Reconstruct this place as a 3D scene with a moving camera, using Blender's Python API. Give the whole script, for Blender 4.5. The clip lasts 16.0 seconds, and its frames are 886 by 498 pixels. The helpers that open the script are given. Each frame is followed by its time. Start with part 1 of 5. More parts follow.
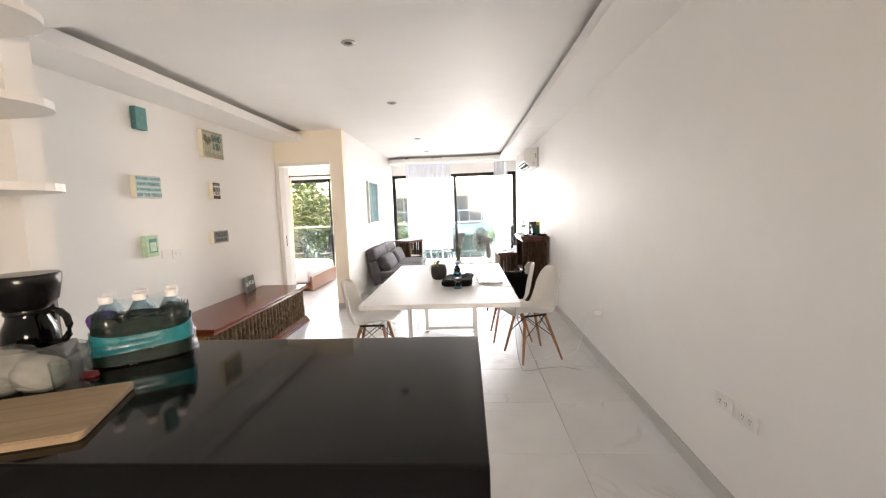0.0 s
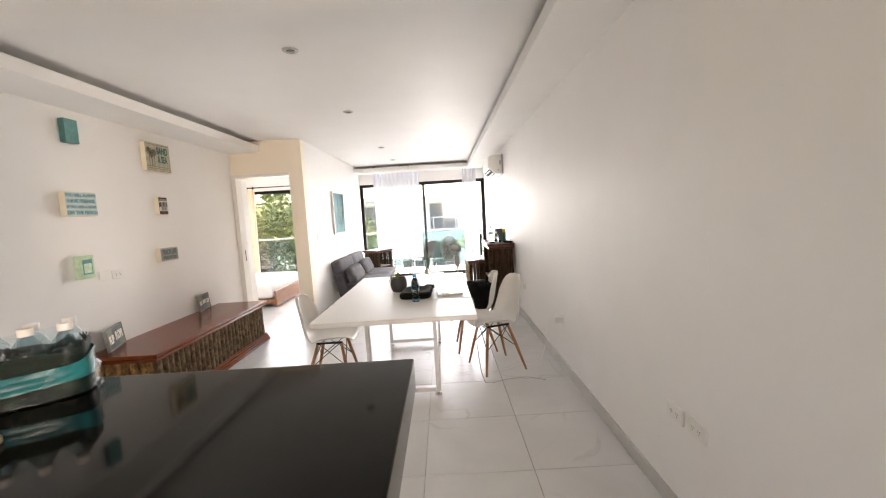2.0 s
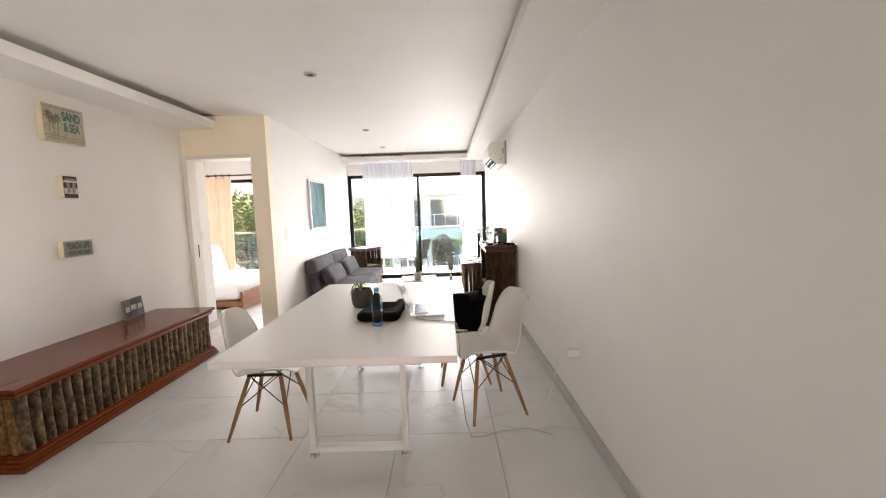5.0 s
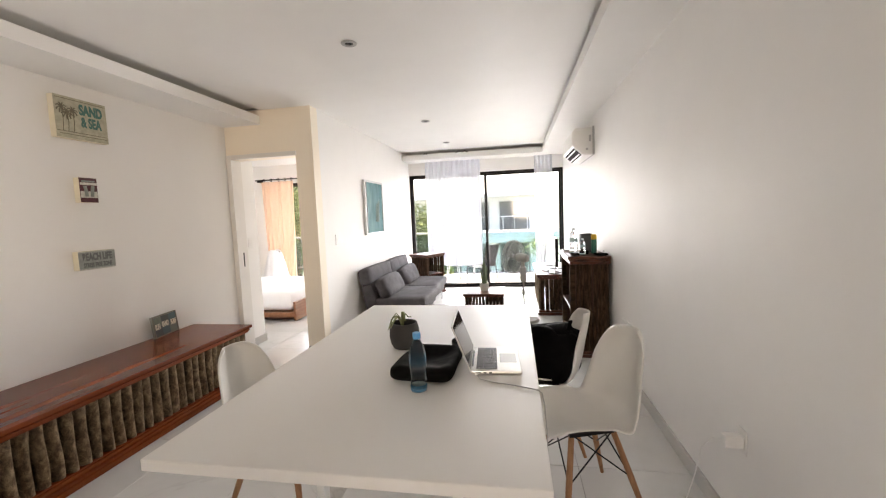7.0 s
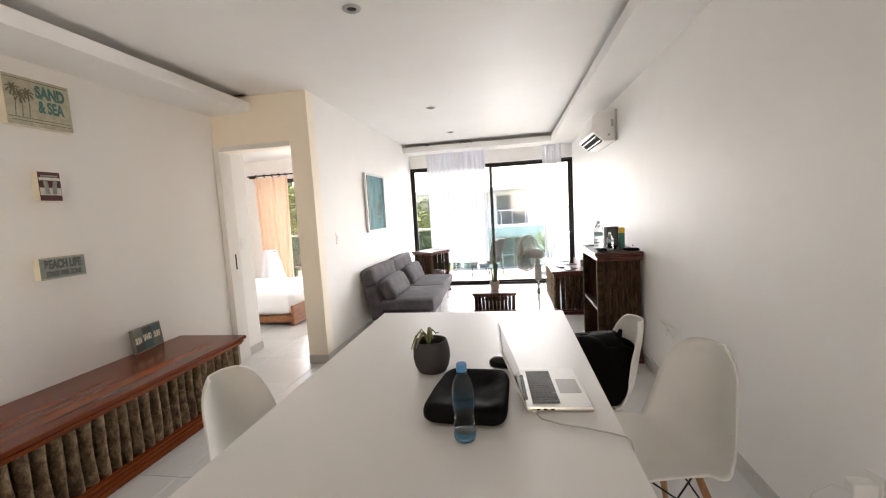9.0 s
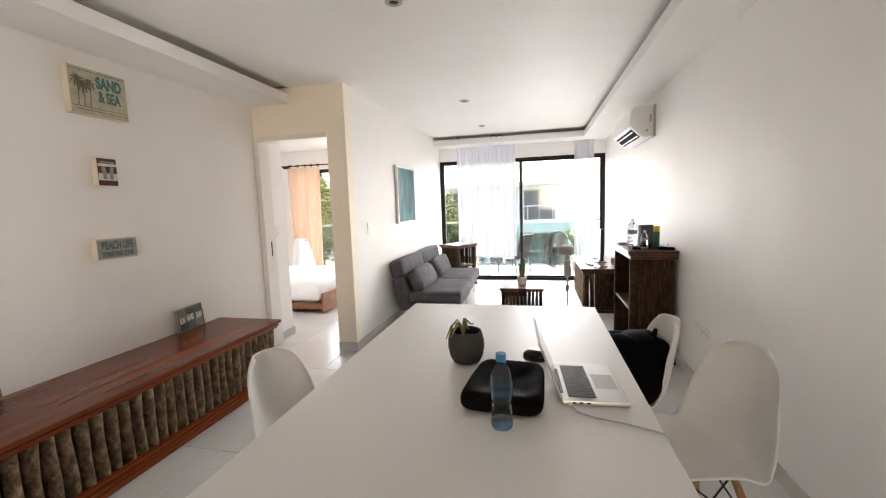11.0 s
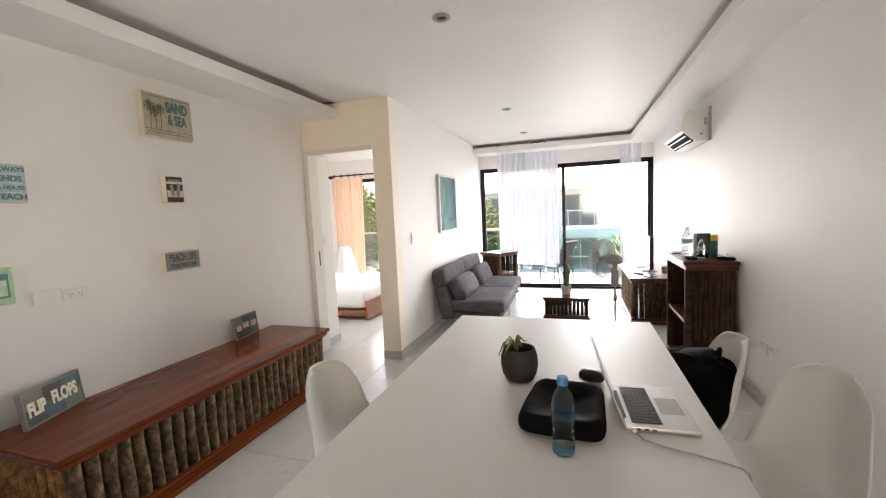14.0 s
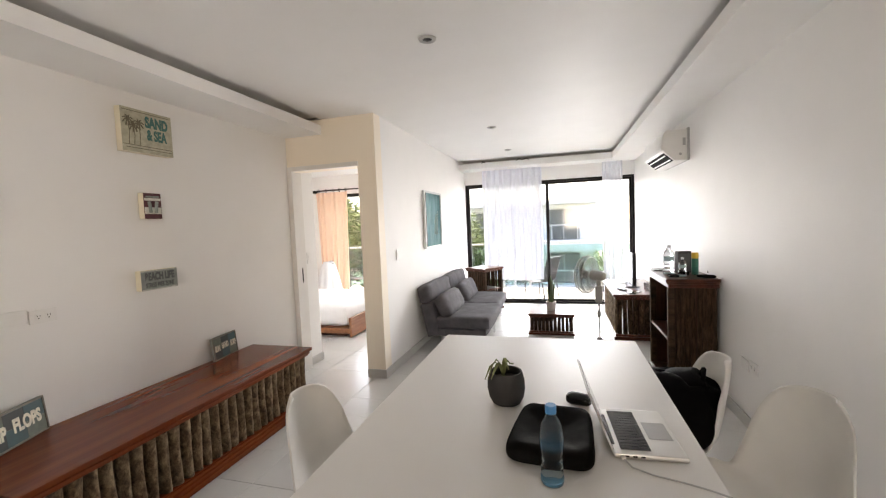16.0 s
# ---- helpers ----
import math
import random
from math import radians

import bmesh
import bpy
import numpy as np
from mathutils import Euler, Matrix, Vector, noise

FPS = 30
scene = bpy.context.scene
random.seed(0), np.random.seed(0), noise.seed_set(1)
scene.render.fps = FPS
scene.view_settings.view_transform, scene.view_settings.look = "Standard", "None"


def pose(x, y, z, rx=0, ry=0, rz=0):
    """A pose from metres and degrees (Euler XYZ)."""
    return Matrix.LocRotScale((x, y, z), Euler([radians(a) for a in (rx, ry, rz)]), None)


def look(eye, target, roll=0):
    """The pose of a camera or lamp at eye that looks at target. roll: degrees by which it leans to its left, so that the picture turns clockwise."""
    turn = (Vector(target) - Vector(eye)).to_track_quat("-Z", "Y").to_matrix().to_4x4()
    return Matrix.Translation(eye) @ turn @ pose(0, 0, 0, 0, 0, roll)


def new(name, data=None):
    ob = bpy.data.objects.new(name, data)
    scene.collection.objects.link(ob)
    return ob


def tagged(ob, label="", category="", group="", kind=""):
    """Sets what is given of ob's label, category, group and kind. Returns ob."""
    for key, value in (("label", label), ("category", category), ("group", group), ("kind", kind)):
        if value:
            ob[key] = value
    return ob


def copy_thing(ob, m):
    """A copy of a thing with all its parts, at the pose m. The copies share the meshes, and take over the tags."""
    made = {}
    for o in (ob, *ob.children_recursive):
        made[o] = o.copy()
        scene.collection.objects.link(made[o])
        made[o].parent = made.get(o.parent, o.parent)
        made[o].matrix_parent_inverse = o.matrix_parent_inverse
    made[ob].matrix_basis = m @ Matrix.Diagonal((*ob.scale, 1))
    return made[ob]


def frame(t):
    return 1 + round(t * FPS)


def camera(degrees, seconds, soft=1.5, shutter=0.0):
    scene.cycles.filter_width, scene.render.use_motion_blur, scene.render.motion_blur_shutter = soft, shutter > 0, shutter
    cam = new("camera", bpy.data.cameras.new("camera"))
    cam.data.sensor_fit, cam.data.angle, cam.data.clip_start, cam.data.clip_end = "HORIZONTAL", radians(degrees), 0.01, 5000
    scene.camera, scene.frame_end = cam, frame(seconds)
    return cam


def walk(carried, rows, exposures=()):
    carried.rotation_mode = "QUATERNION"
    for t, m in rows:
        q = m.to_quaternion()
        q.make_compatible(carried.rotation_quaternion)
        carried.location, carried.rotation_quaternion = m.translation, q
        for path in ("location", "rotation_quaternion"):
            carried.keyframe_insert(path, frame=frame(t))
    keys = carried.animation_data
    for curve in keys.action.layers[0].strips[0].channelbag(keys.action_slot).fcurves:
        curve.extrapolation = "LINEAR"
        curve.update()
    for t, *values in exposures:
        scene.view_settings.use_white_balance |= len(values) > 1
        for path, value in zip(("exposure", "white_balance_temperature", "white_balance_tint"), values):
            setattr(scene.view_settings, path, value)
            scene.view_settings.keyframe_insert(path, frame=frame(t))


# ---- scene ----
cam = camera(95.2, 16.0, soft=1.2)
METRES, EYE, TILT, LEAN, TURN = 2.72, 1.412, 0.0, 0.0, 3.5
ROWS = [
    (0.0, 0.0, 0.0, 0.0, -0.22, -5.92, 2.09),
    (0.5, 0.0016, -0.0054, 0.0005, -0.98, -5.71, 2.12),
    (1.0, 0.0085, -0.0005, 0.0034, -1.81, -5.39, 2.5),
    (1.5, 0.0275, 0.0127, 0.0069, -2.63, -5.12, 3.05),
    (2.0, 0.0613, 0.0313, 0.007, -3.56, -5.11, 3.46),
    (2.5, 0.0927, 0.0529, 0.0035, -4.69, -5.25, 3.52),
    (3.0, 0.0995, 0.0806, 0.0006, -5.54, -5.48, 3.23),
    (3.5, 0.0967, 0.1413, 0.0048, -5.64, -5.63, 2.74),
    (4.0, 0.1085, 0.2113, -0.0017, -4.93, -5.87, 2.31),
    (6.5, 0.1702, 0.5798, -0.0098, 3.71, -4.58, 2.11),
    (7.0, 0.143, 0.6589, -0.0069, 6.54, -4.77, 2.4),
    (7.5, 0.0964, 0.7181, -0.008, 6.25, -5.23, 2.97),
    (8.0, 0.063, 0.7627, -0.0061, 4.1, -5.39, 3.39),
    (8.5, 0.072, 0.7888, -0.007, 4.86, -5.39, 3.46),
    (11.0, 0.0523, 0.776, -0.0084, 9.4, -6.19, 1.97),
    (11.5, 0.0439, 0.7718, -0.0086, 10.61, -6.32, 1.86),
    (12.0, 0.037, 0.7699, -0.01, 11.56, -6.36, 2.1),
    (12.5, 0.0427, 0.7735, -0.0082, 12.52, -6.33, 2.35),
    (13.0, 0.0466, 0.775, -0.0087, 13.58, -6.05, 2.58),
    (13.5, 0.0395, 0.7748, -0.0072, 14.35, -5.69, 2.64),
    (14.0, 0.0307, 0.7737, 0.0082, 14.63, -5.24, 2.62),
    (14.5, 0.0296, 0.7796, 0.0159, 14.33, -4.77, 2.57),
    (15.0, 0.0294, 0.7818, 0.0151, 13.7, -4.3, 2.5),
    (15.5, 0.0294, 0.7806, 0.0162, 12.95, -3.82, 2.45),
    (16.0, 0.0281, 0.7806, 0.0196, 12.52, -3.41, 2.4),
]
walk(cam, [(t, pose(0, 0, EYE, TILT, LEAN, TURN) @ pose(METRES * x, METRES * y, METRES * z, 90 + pitch, roll, yaw)) for t, x, y, z, yaw, pitch, roll in ROWS],
     [(0.0, 4.15, 8400, 22), (3.5, 3.88, 8500, 23), (7.0, 3.78, 8500, 22), (11.0, 3.64, 8300, 21), (16.0, 3.62, 8300, 21)])

# ---- world, sun, exposure ----
wd = bpy.data.worlds.new("sky")
scene.world = wd
wd.use_nodes = True
wn = wd.node_tree.nodes
sky = wn.new("ShaderNodeTexSky")
sky.sky_type, sky.sun_disc = "NISHITA", False
sky.sun_elevation, sky.sun_rotation = radians(60), radians(15)
wn["Background"].inputs[1].default_value = 0.15
wd.node_tree.links.new(sky.outputs[0], wn["Background"].inputs[0])
sun = new("sun", bpy.data.lights.new("sun", "SUN"))
sun.data.energy, sun.data.angle, sun.data.color = 4.0, radians(0.5), (1.0, 0.95, 0.87)
sun.matrix_world = look((1.3, 4.83, 8.66), (0, 0, 0))


def daylight(x0, x1, z0, z1, y, inward, watts, col, tip=0.0, spread=180, turn=0.0):
    """An area lamp added at a window in place of the sky's light, shining into the room."""
    d = bpy.data.lights.new("added_daylight", "AREA")
    d.shape, d.size, d.size_y, d.energy, d.color, d.spread = "RECTANGLE", x1 - x0, z1 - z0, watts, col, radians(spread)
    o = new("added_daylight", d)
    o.matrix_world = pose((x0 + x1) / 2, y, (z0 + z1) / 2, inward * (90 - tip), 0, turn)
    return o


daylight(-1.64, 1.09, 0.10, 2.08, 10.08, -1, 24.0, (0.76, 0.88, 1.0), 25, 118, -8)
daylight(-4.68, -2.16, 0.10, 2.08, 9.92, -1, 13.0, (0.76, 0.88, 1.0), 20, 140)
# Fill lamp at the added, unseen kitchen window; brightens the near end.
daylight(0.16, 1.04, 1.11, 1.99, -2.02, 1, 1.05, (1.0, 0.92, 0.80), 0, 72, 20)
scene.cycles.max_bounces, scene.cycles.diffuse_bounces, scene.cycles.transparent_max_bounces = 20, 14, 24


# ---- materials ----
def shader(name):
    m = bpy.data.materials.new(name)
    m.use_nodes = True
    nt = m.node_tree
    return m, nt, nt.nodes["Principled BSDF"]


def mapped(nt, stretch=(1, 1, 1), world=False, shuffle=True):
    """Texture place: object or world space, stretched, shifted from object to object."""
    tc = nt.nodes.new("ShaderNodeNewGeometry" if world else "ShaderNodeTexCoord")
    mp = nt.nodes.new("ShaderNodeMapping")
    mp.inputs["Scale"].default_value = stretch
    nt.links.new(tc.outputs["Position" if world else "Object"], mp.inputs["Vector"])
    if shuffle:
        oi = nt.nodes.new("ShaderNodeObjectInfo")
        mul = nt.nodes.new("ShaderNodeVectorMath")
        mul.operation = "SCALE"
        mul.inputs[0].default_value = (17.0, 31.0, 23.0)
        nt.links.new(oi.outputs["Random"], mul.inputs["Scale"])
        nt.links.new(mul.outputs[0], mp.inputs["Location"])
    return mp.outputs[0]


def noise_tex(nt, vec, scale, detail=4.0, rough=0.55, distort=0.0):
    n = nt.nodes.new("ShaderNodeTexNoise")
    n.inputs["Scale"].default_value, n.inputs["Detail"].default_value = scale, detail
    n.inputs["Roughness"].default_value, n.inputs["Distortion"].default_value = rough, distort
    nt.links.new(vec, n.inputs["Vector"])
    return n.outputs["Fac"]


def ramp(nt, fac, stops):
    r = nt.nodes.new("ShaderNodeValToRGB")
    els = r.color_ramp.elements
    while len(els) < len(stops):
        els.new(0.5)
    for e, (p, c) in zip(els, stops):
        e.position, e.color = p, (*c, 1)
    nt.links.new(fac, r.inputs[0])
    return r.outputs[0]


def mix_col(nt, fac, a, b, mode="MIX"):
    m = nt.nodes.new("ShaderNodeMix")
    m.data_type, m.blend_type = "RGBA", mode
    if isinstance(fac, float):
        m.inputs[0].default_value = fac
    else:
        nt.links.new(fac, m.inputs[0])
    for k, v in ((6, a), (7, b)):
        if isinstance(v, tuple):
            m.inputs[k].default_value = (*v, 1)
        else:
            nt.links.new(v, m.inputs[k])
    return m.outputs[2]


def bump(nt, bsdf, height, strength=0.2, distance=0.004):
    b = nt.nodes.new("ShaderNodeBump")
    b.inputs["Strength"].default_value, b.inputs["Distance"].default_value = strength, distance
    nt.links.new(height, b.inputs["Height"])
    nt.links.new(b.outputs[0], bsdf.inputs["Normal"])


def plain(name, col, rough=0.5, metal=0.0, var=0.06, scale=6.0, fine=90.0, relief=0.08, spec=0.5, coat=0.0):
    """A paint, plastic, metal or cloth with two scales of variation."""
    m, nt, b = shader(name)
    v = mapped(nt)
    big, small = noise_tex(nt, v, scale), noise_tex(nt, v, fine, 3.0)
    lo, hi = tuple(c * (1 - var) for c in col), tuple(min(1, c * (1 + var)) for c in col)
    nt.links.new(ramp(nt, big, [(0.3, lo), (0.7, hi)]), b.inputs["Base Color"])
    rr = ramp(nt, big, [(0.2, (rough * (1 - var),) * 3), (0.8, (min(1, rough * (1 + var)),) * 3)])
    nt.links.new(rr, b.inputs["Roughness"])
    b.inputs["Metallic"].default_value = metal
    b.inputs["Specular IOR Level"].default_value = spec
    b.inputs["Coat Weight"].default_value = coat
    if relief:
        bump(nt, b, small, relief, 0.002)
    return m


def wood(name, dark, mid, light, grain=(1, 14, 14), rough=0.35, coat=0.2):
    """Grain runs along the axis with the small stretch."""
    m, nt, b = shader(name)
    v = mapped(nt, grain)
    g1, g2 = noise_tex(nt, v, 2.2, 4.0, 0.5, 0.3), noise_tex(nt, v, 7.0, 2.0)
    c = ramp(nt, g1, [(0.25, dark), (0.5, mid), (0.75, light)])
    c = mix_col(nt, 0.22, c, ramp(nt, g2, [(0.35, dark), (0.65, light)]), "MIX")
    nt.links.new(c, b.inputs["Base Color"])
    b.inputs["Roughness"].default_value = rough
    b.inputs["Specular IOR Level"].default_value = 0.28
    b.inputs["Coat Weight"].default_value, b.inputs["Coat Roughness"].default_value = coat, 0.2
    return m


def bark(name, dark, mid, light):
    m, nt, b = shader(name)
    v = mapped(nt, (1, 1, 4.0))
    g1, g2 = noise_tex(nt, v, 2.0, 8.0, 0.7, 0.5), noise_tex(nt, v, 16.0, 4.0, 0.6)
    p = noise_tex(nt, mapped(nt, (1, 1, 3.2)), 1.5, 7.0, 0.65)
    c = ramp(nt, g1, [(0.3, dark), (0.5, mid), (0.72, light)])
    c = mix_col(nt, ramp(nt, p, [(0.48, (0, 0, 0)), (0.72, (0.8, 0.8, 0.8))]), c, light)
    c = mix_col(nt, ramp(nt, g2, [(0.3, (0.5, 0.5, 0.5)), (0.5, (0, 0, 0))]), c, dark)
    nt.links.new(c, b.inputs["Base Color"])
    b.inputs["Roughness"].default_value = 0.75
    b.inputs["Specular IOR Level"].default_value = 0.15
    bump(nt, b, g2, 0.5, 0.005)
    return m


def wall_paint(name, col):
    m, nt, b = shader(name)
    v = mapped(nt, world=True, shuffle=False)
    big, mid_, small = noise_tex(nt, v, 0.7, 3.0), noise_tex(nt, v, 3.5, 5.0), noise_tex(nt, v, 160.0, 3.0)
    c = ramp(nt, big, [(0.35, tuple(x * 0.97 for x in col)), (0.65, col)])
    c = mix_col(nt, ramp(nt, mid_, [(0.45, (0, 0, 0)), (0.8, (0.35,) * 3)]), c, tuple(x * 0.93 for x in col))
    nt.links.new(c, b.inputs["Base Color"])
    nt.links.new(ramp(nt, mid_, [(0.3, (0.55,) * 3), (0.7, (0.66,) * 3)]), b.inputs["Roughness"])
    b.inputs["Specular IOR Level"].default_value = 0.3
    bump(nt, b, mix_col(nt, 0.4, small, mid_), 0.10, 0.004)
    return m


def marble(name):
    m, nt, b = shader(name)
    v = mapped(nt, world=True)
    cloud = noise_tex(nt, v, 1.2, 4.0, 0.5, 1.0)
    vein = noise_tex(nt, v, 0.75, 5.0, 0.5, 1.6)
    fade = noise_tex(nt, v, 1.9, 2.0)
    c = ramp(nt, cloud, [(0.3, (0.56, 0.56, 0.55)), (0.7, (0.64, 0.64, 0.63))])
    vm = ramp(nt, vein, [(0.485, (0, 0, 0)), (0.5, (0.5,) * 3), (0.515, (0, 0, 0))])
    vm = mix_col(nt, ramp(nt, fade, [(0.45, (0, 0, 0)), (0.62, (1, 1, 1))]), (0.0, 0.0, 0.0), vm)
    c = mix_col(nt, vm, c, (0.40, 0.395, 0.385))
    nt.links.new(c, b.inputs["Base Color"])
    nt.links.new(ramp(nt, cloud, [(0.3, (0.24,) * 3), (0.7, (0.27,) * 3)]), b.inputs["Roughness"])
    return m


def clear(name, tint=(1, 1, 1), gloss=0.06, base=0.035, crinkle=0.0):
    """A thin pane: light goes straight through, with a Fresnel sheen."""
    m = bpy.data.materials.new(name)
    m.use_nodes = True
    nt = m.node_tree
    nt.nodes.remove(nt.nodes["Principled BSDF"])
    tr, gl, mx = nt.nodes.new("ShaderNodeBsdfTransparent"), nt.nodes.new("ShaderNodeBsdfGlossy"), nt.nodes.new("ShaderNodeMixShader")
    tr.inputs[0].default_value = (*tint, 1)
    gl.inputs["Roughness"].default_value = gloss
    lw, pw, ml = nt.nodes.new("ShaderNodeLayerWeight"), nt.nodes.new("ShaderNodeMath"), nt.nodes.new("ShaderNodeMath")
    lw.inputs[0].default_value = 0.5
    pw.operation, pw.inputs[1].default_value = "POWER", 4.0
    ml.operation, ml.inputs[1].default_value, ml.inputs[2].default_value = "MULTIPLY_ADD", 0.8, base
    if crinkle:
        bump(nt, gl, noise_tex(nt, mapped(nt), 26.0, 3.0, 0.6, 1.5), crinkle, 0.02)
    nt.links.new(lw.outputs["Facing"], pw.inputs[0])
    nt.links.new(pw.outputs[0], ml.inputs[0])
    nt.links.new(ml.outputs[0], mx.inputs[0])
    nt.links.new(tr.outputs[0], mx.inputs[1])
    nt.links.new(gl.outputs[0], mx.inputs[2])
    nt.links.new(mx.outputs[0], nt.nodes["Material Output"].inputs[0])
    return m


def sheer(name, col, through_, thin):
    """Cloth that lets light through: part clear, part translucent, part diffuse."""
    m = bpy.data.materials.new(name)
    m.use_nodes = True
    nt = m.node_tree
    nt.nodes.remove(nt.nodes["Principled BSDF"])
    d, t, c = nt.nodes.new("ShaderNodeBsdfDiffuse"), nt.nodes.new("ShaderNodeBsdfTranslucent"), nt.nodes.new("ShaderNodeBsdfTransparent")
    weave = ramp(nt, noise_tex(nt, mapped(nt, (60, 60, 8)), 3.0), [(0.3, tuple(x * 0.93 for x in col)), (0.7, col)])
    for s in (d, t):
        nt.links.new(weave, s.inputs[0])
    m1, m2 = nt.nodes.new("ShaderNodeMixShader"), nt.nodes.new("ShaderNodeMixShader")
    m1.inputs[0].default_value, m2.inputs[0].default_value = through_, thin
    nt.links.new(d.outputs[0], m1.inputs[1])
    nt.links.new(t.outputs[0], m1.inputs[2])
    nt.links.new(m1.outputs[0], m2.inputs[1])
    nt.links.new(c.outputs[0], m2.inputs[2])
    nt.links.new(m2.outputs[0], nt.nodes["Material Output"].inputs[0])
    return m


WHITE = wall_paint("white_wall_paint", (0.84, 0.83, 0.815))
CREAM = wall_paint("cream_wall_paint", (0.90, 0.818, 0.70))
CEIL = wall_paint("ceiling_paint", (0.84, 0.835, 0.825))
MARBLE = marble("polished_porcelain")
GROUT = plain("grout", (0.44, 0.44, 0.43), 0.7)
BASE = plain("grey_baseboard", (0.50, 0.49, 0.47), 0.35, scale=3)
REDWOOD = wood("varnished_red_wood", (0.105, 0.020, 0.006), (0.165, 0.032, 0.009), (0.25, 0.060, 0.016), (6, 0.16, 6), 0.17, 0.0)
REDWOOD_DARK = wood("dark_red_wood", (0.035, 0.010, 0.006), (0.070, 0.018, 0.009), (0.12, 0.032, 0.015), (9, 0.8, 9), 0.28, 0.15)
REDWOOD_X = wood("varnished_red_wood_across", (0.045, 0.012, 0.006), (0.09, 0.023, 0.010), (0.14, 0.038, 0.017), (0.8, 9, 9), 0.28, 0.15)
BARK = bark("tree_bark", (0.035, 0.020, 0.011), (0.125, 0.080, 0.046), (0.36, 0.26, 0.16))
# Lighter, more orange bark for the logs at the bench's near end.
BARK_ORANGE = bark("orange_bark", (0.05, 0.022, 0.008), (0.22, 0.11, 0.045), (0.52, 0.29, 0.12))
BARK_DARK = bark("dark_tree_bark", (0.010, 0.005, 0.003), (0.038, 0.019, 0.010), (0.11, 0.062, 0.036))
DARKWOOD = wood("dark_wood", (0.03, 0.010, 0.006), (0.06, 0.02, 0.011), (0.10, 0.036, 0.02), (14, 14, 1.2), 0.4, 0.2)
BEDWOOD = wood("bed_wood", (0.16, 0.055, 0.025), (0.26, 0.10, 0.045), (0.36, 0.16, 0.08), (14, 1.2, 14), 0.35, 0.2)
BEECH = wood("beech_legs", (0.22, 0.10, 0.05), (0.34, 0.17, 0.085), (0.44, 0.24, 0.13), (14, 14, 1.5), 0.45, 0.1)
GRANITE = plain("black_granite", (0.003, 0.0028, 0.0028), 0.06, var=0.12, scale=160, fine=300, relief=0.0, spec=0.17)
TABLETOP = plain("white_laminate", (0.76, 0.75, 0.73), 0.37, var=0.012, scale=1.5, relief=0.02)
STEEL_WHITE = plain("white_steel", (0.72, 0.72, 0.71), 0.35, var=0.03)
SHELL = plain("white_plastic_shell", (0.72, 0.705, 0.67), 0.38, var=0.03, relief=0.02)
WIRE = plain("black_wire", (0.015, 0.015, 0.016), 0.4, 0.6)
ALU = plain("dark_bronze_aluminium", (0.010, 0.009, 0.009), 0.5, 0.0, var=0.15, spec=0.2)
CHROME = plain("chrome", (0.75, 0.75, 0.76), 0.12, 1.0, relief=0)
FABRIC = plain("grey_woven_fabric", (0.092, 0.089, 0.099), 0.95, var=0.3, scale=7, fine=420, relief=0.5, spec=0.2)
# The tint darkens the over-bright view outside; panes cast no shadow.
GLASS = clear("dimmed_window_glass", (0.64, 0.66, 0.67))
GREEN_GLASS = clear("railing_glass", (0.75, 0.9, 0.88))
SHEER = sheer("white_sheer", (0.86, 0.89, 0.97), 0.026, 0.08)
SHEER_THIN = sheer("thin_white_sheer", (0.86, 0.88, 0.95), 0.02, 0.34)
PEACH = sheer("peach_curtain", (0.90, 0.65, 0.50), 0.05, 0.01)
PLASTIC_WHITE = plain("white_plastic", (0.78, 0.77, 0.75), 0.35, var=0.03)
PLASTIC_GREY = plain("grey_plastic", (0.42, 0.42, 0.41), 0.4, var=0.06)
BLACK = plain("black_plastic", (0.007, 0.007, 0.0075), 0.22, var=0.2, relief=0.02, spec=0.35)
BLACK_CLOTH = plain("black_cloth", (0.003, 0.003, 0.0035), 0.9, var=0.3, scale=20, fine=300, relief=0.6, spec=0.06)
LINEN = plain("white_linen", (0.82, 0.82, 0.83), 0.9, var=0.03, scale=5, fine=200, relief=0.3, spec=0.2)
FACADE = wall_paint("white_facade", (0.80, 0.80, 0.79))
DARK_PANE = plain("dark_window_glass", (0.13, 0.14, 0.14), 0.1)


# ---- building helpers ----
def link(name, bm, material, smooth=False):
    me = bpy.data.meshes.new(name)
    bm.to_mesh(me)
    bm.free()
    me.materials.append(material)
    if smooth:
        me.polygons.foreach_set("use_smooth", [True] * len(me.polygons))
        me.set_sharp_from_angle(angle=radians(40))
    return new(name, me)


def part(name, bm, material, parent, label="", smooth=False):
    ob = link(name, bm, material, smooth)
    ob.parent = parent
    return tagged(ob, label)


def thing(name, label, category, m=None, group="", kind=""):
    ob = new(name)
    ob.empty_display_size = 0.1
    if m is not None:
        ob.matrix_world = m
    return tagged(ob, label, category, group, kind)


def box(bm, x0, y0, z0, x1, y1, z1, bevel=0.0, segs=2, m=None):
    r = bmesh.ops.create_cube(bm, size=1.0)
    vs = r["verts"]
    mm = Matrix.Translation(((x0 + x1) / 2, (y0 + y1) / 2, (z0 + z1) / 2)) @ Matrix.Diagonal((abs(x1 - x0), abs(y1 - y0), abs(z1 - z0), 1))
    bmesh.ops.transform(bm, matrix=(m @ mm) if m else mm, verts=vs)
    if bevel:
        es = list({e for v in vs for e in v.link_edges})
        bmesh.ops.bevel(bm, geom=es, offset=bevel, segments=segs, profile=0.6, affect="EDGES")
    return bm


def boxes(*rows, bevel=0.0, m=None):
    bm = bmesh.new()
    for r in rows:
        box(bm, *r, bevel=bevel, m=m)
    return bm


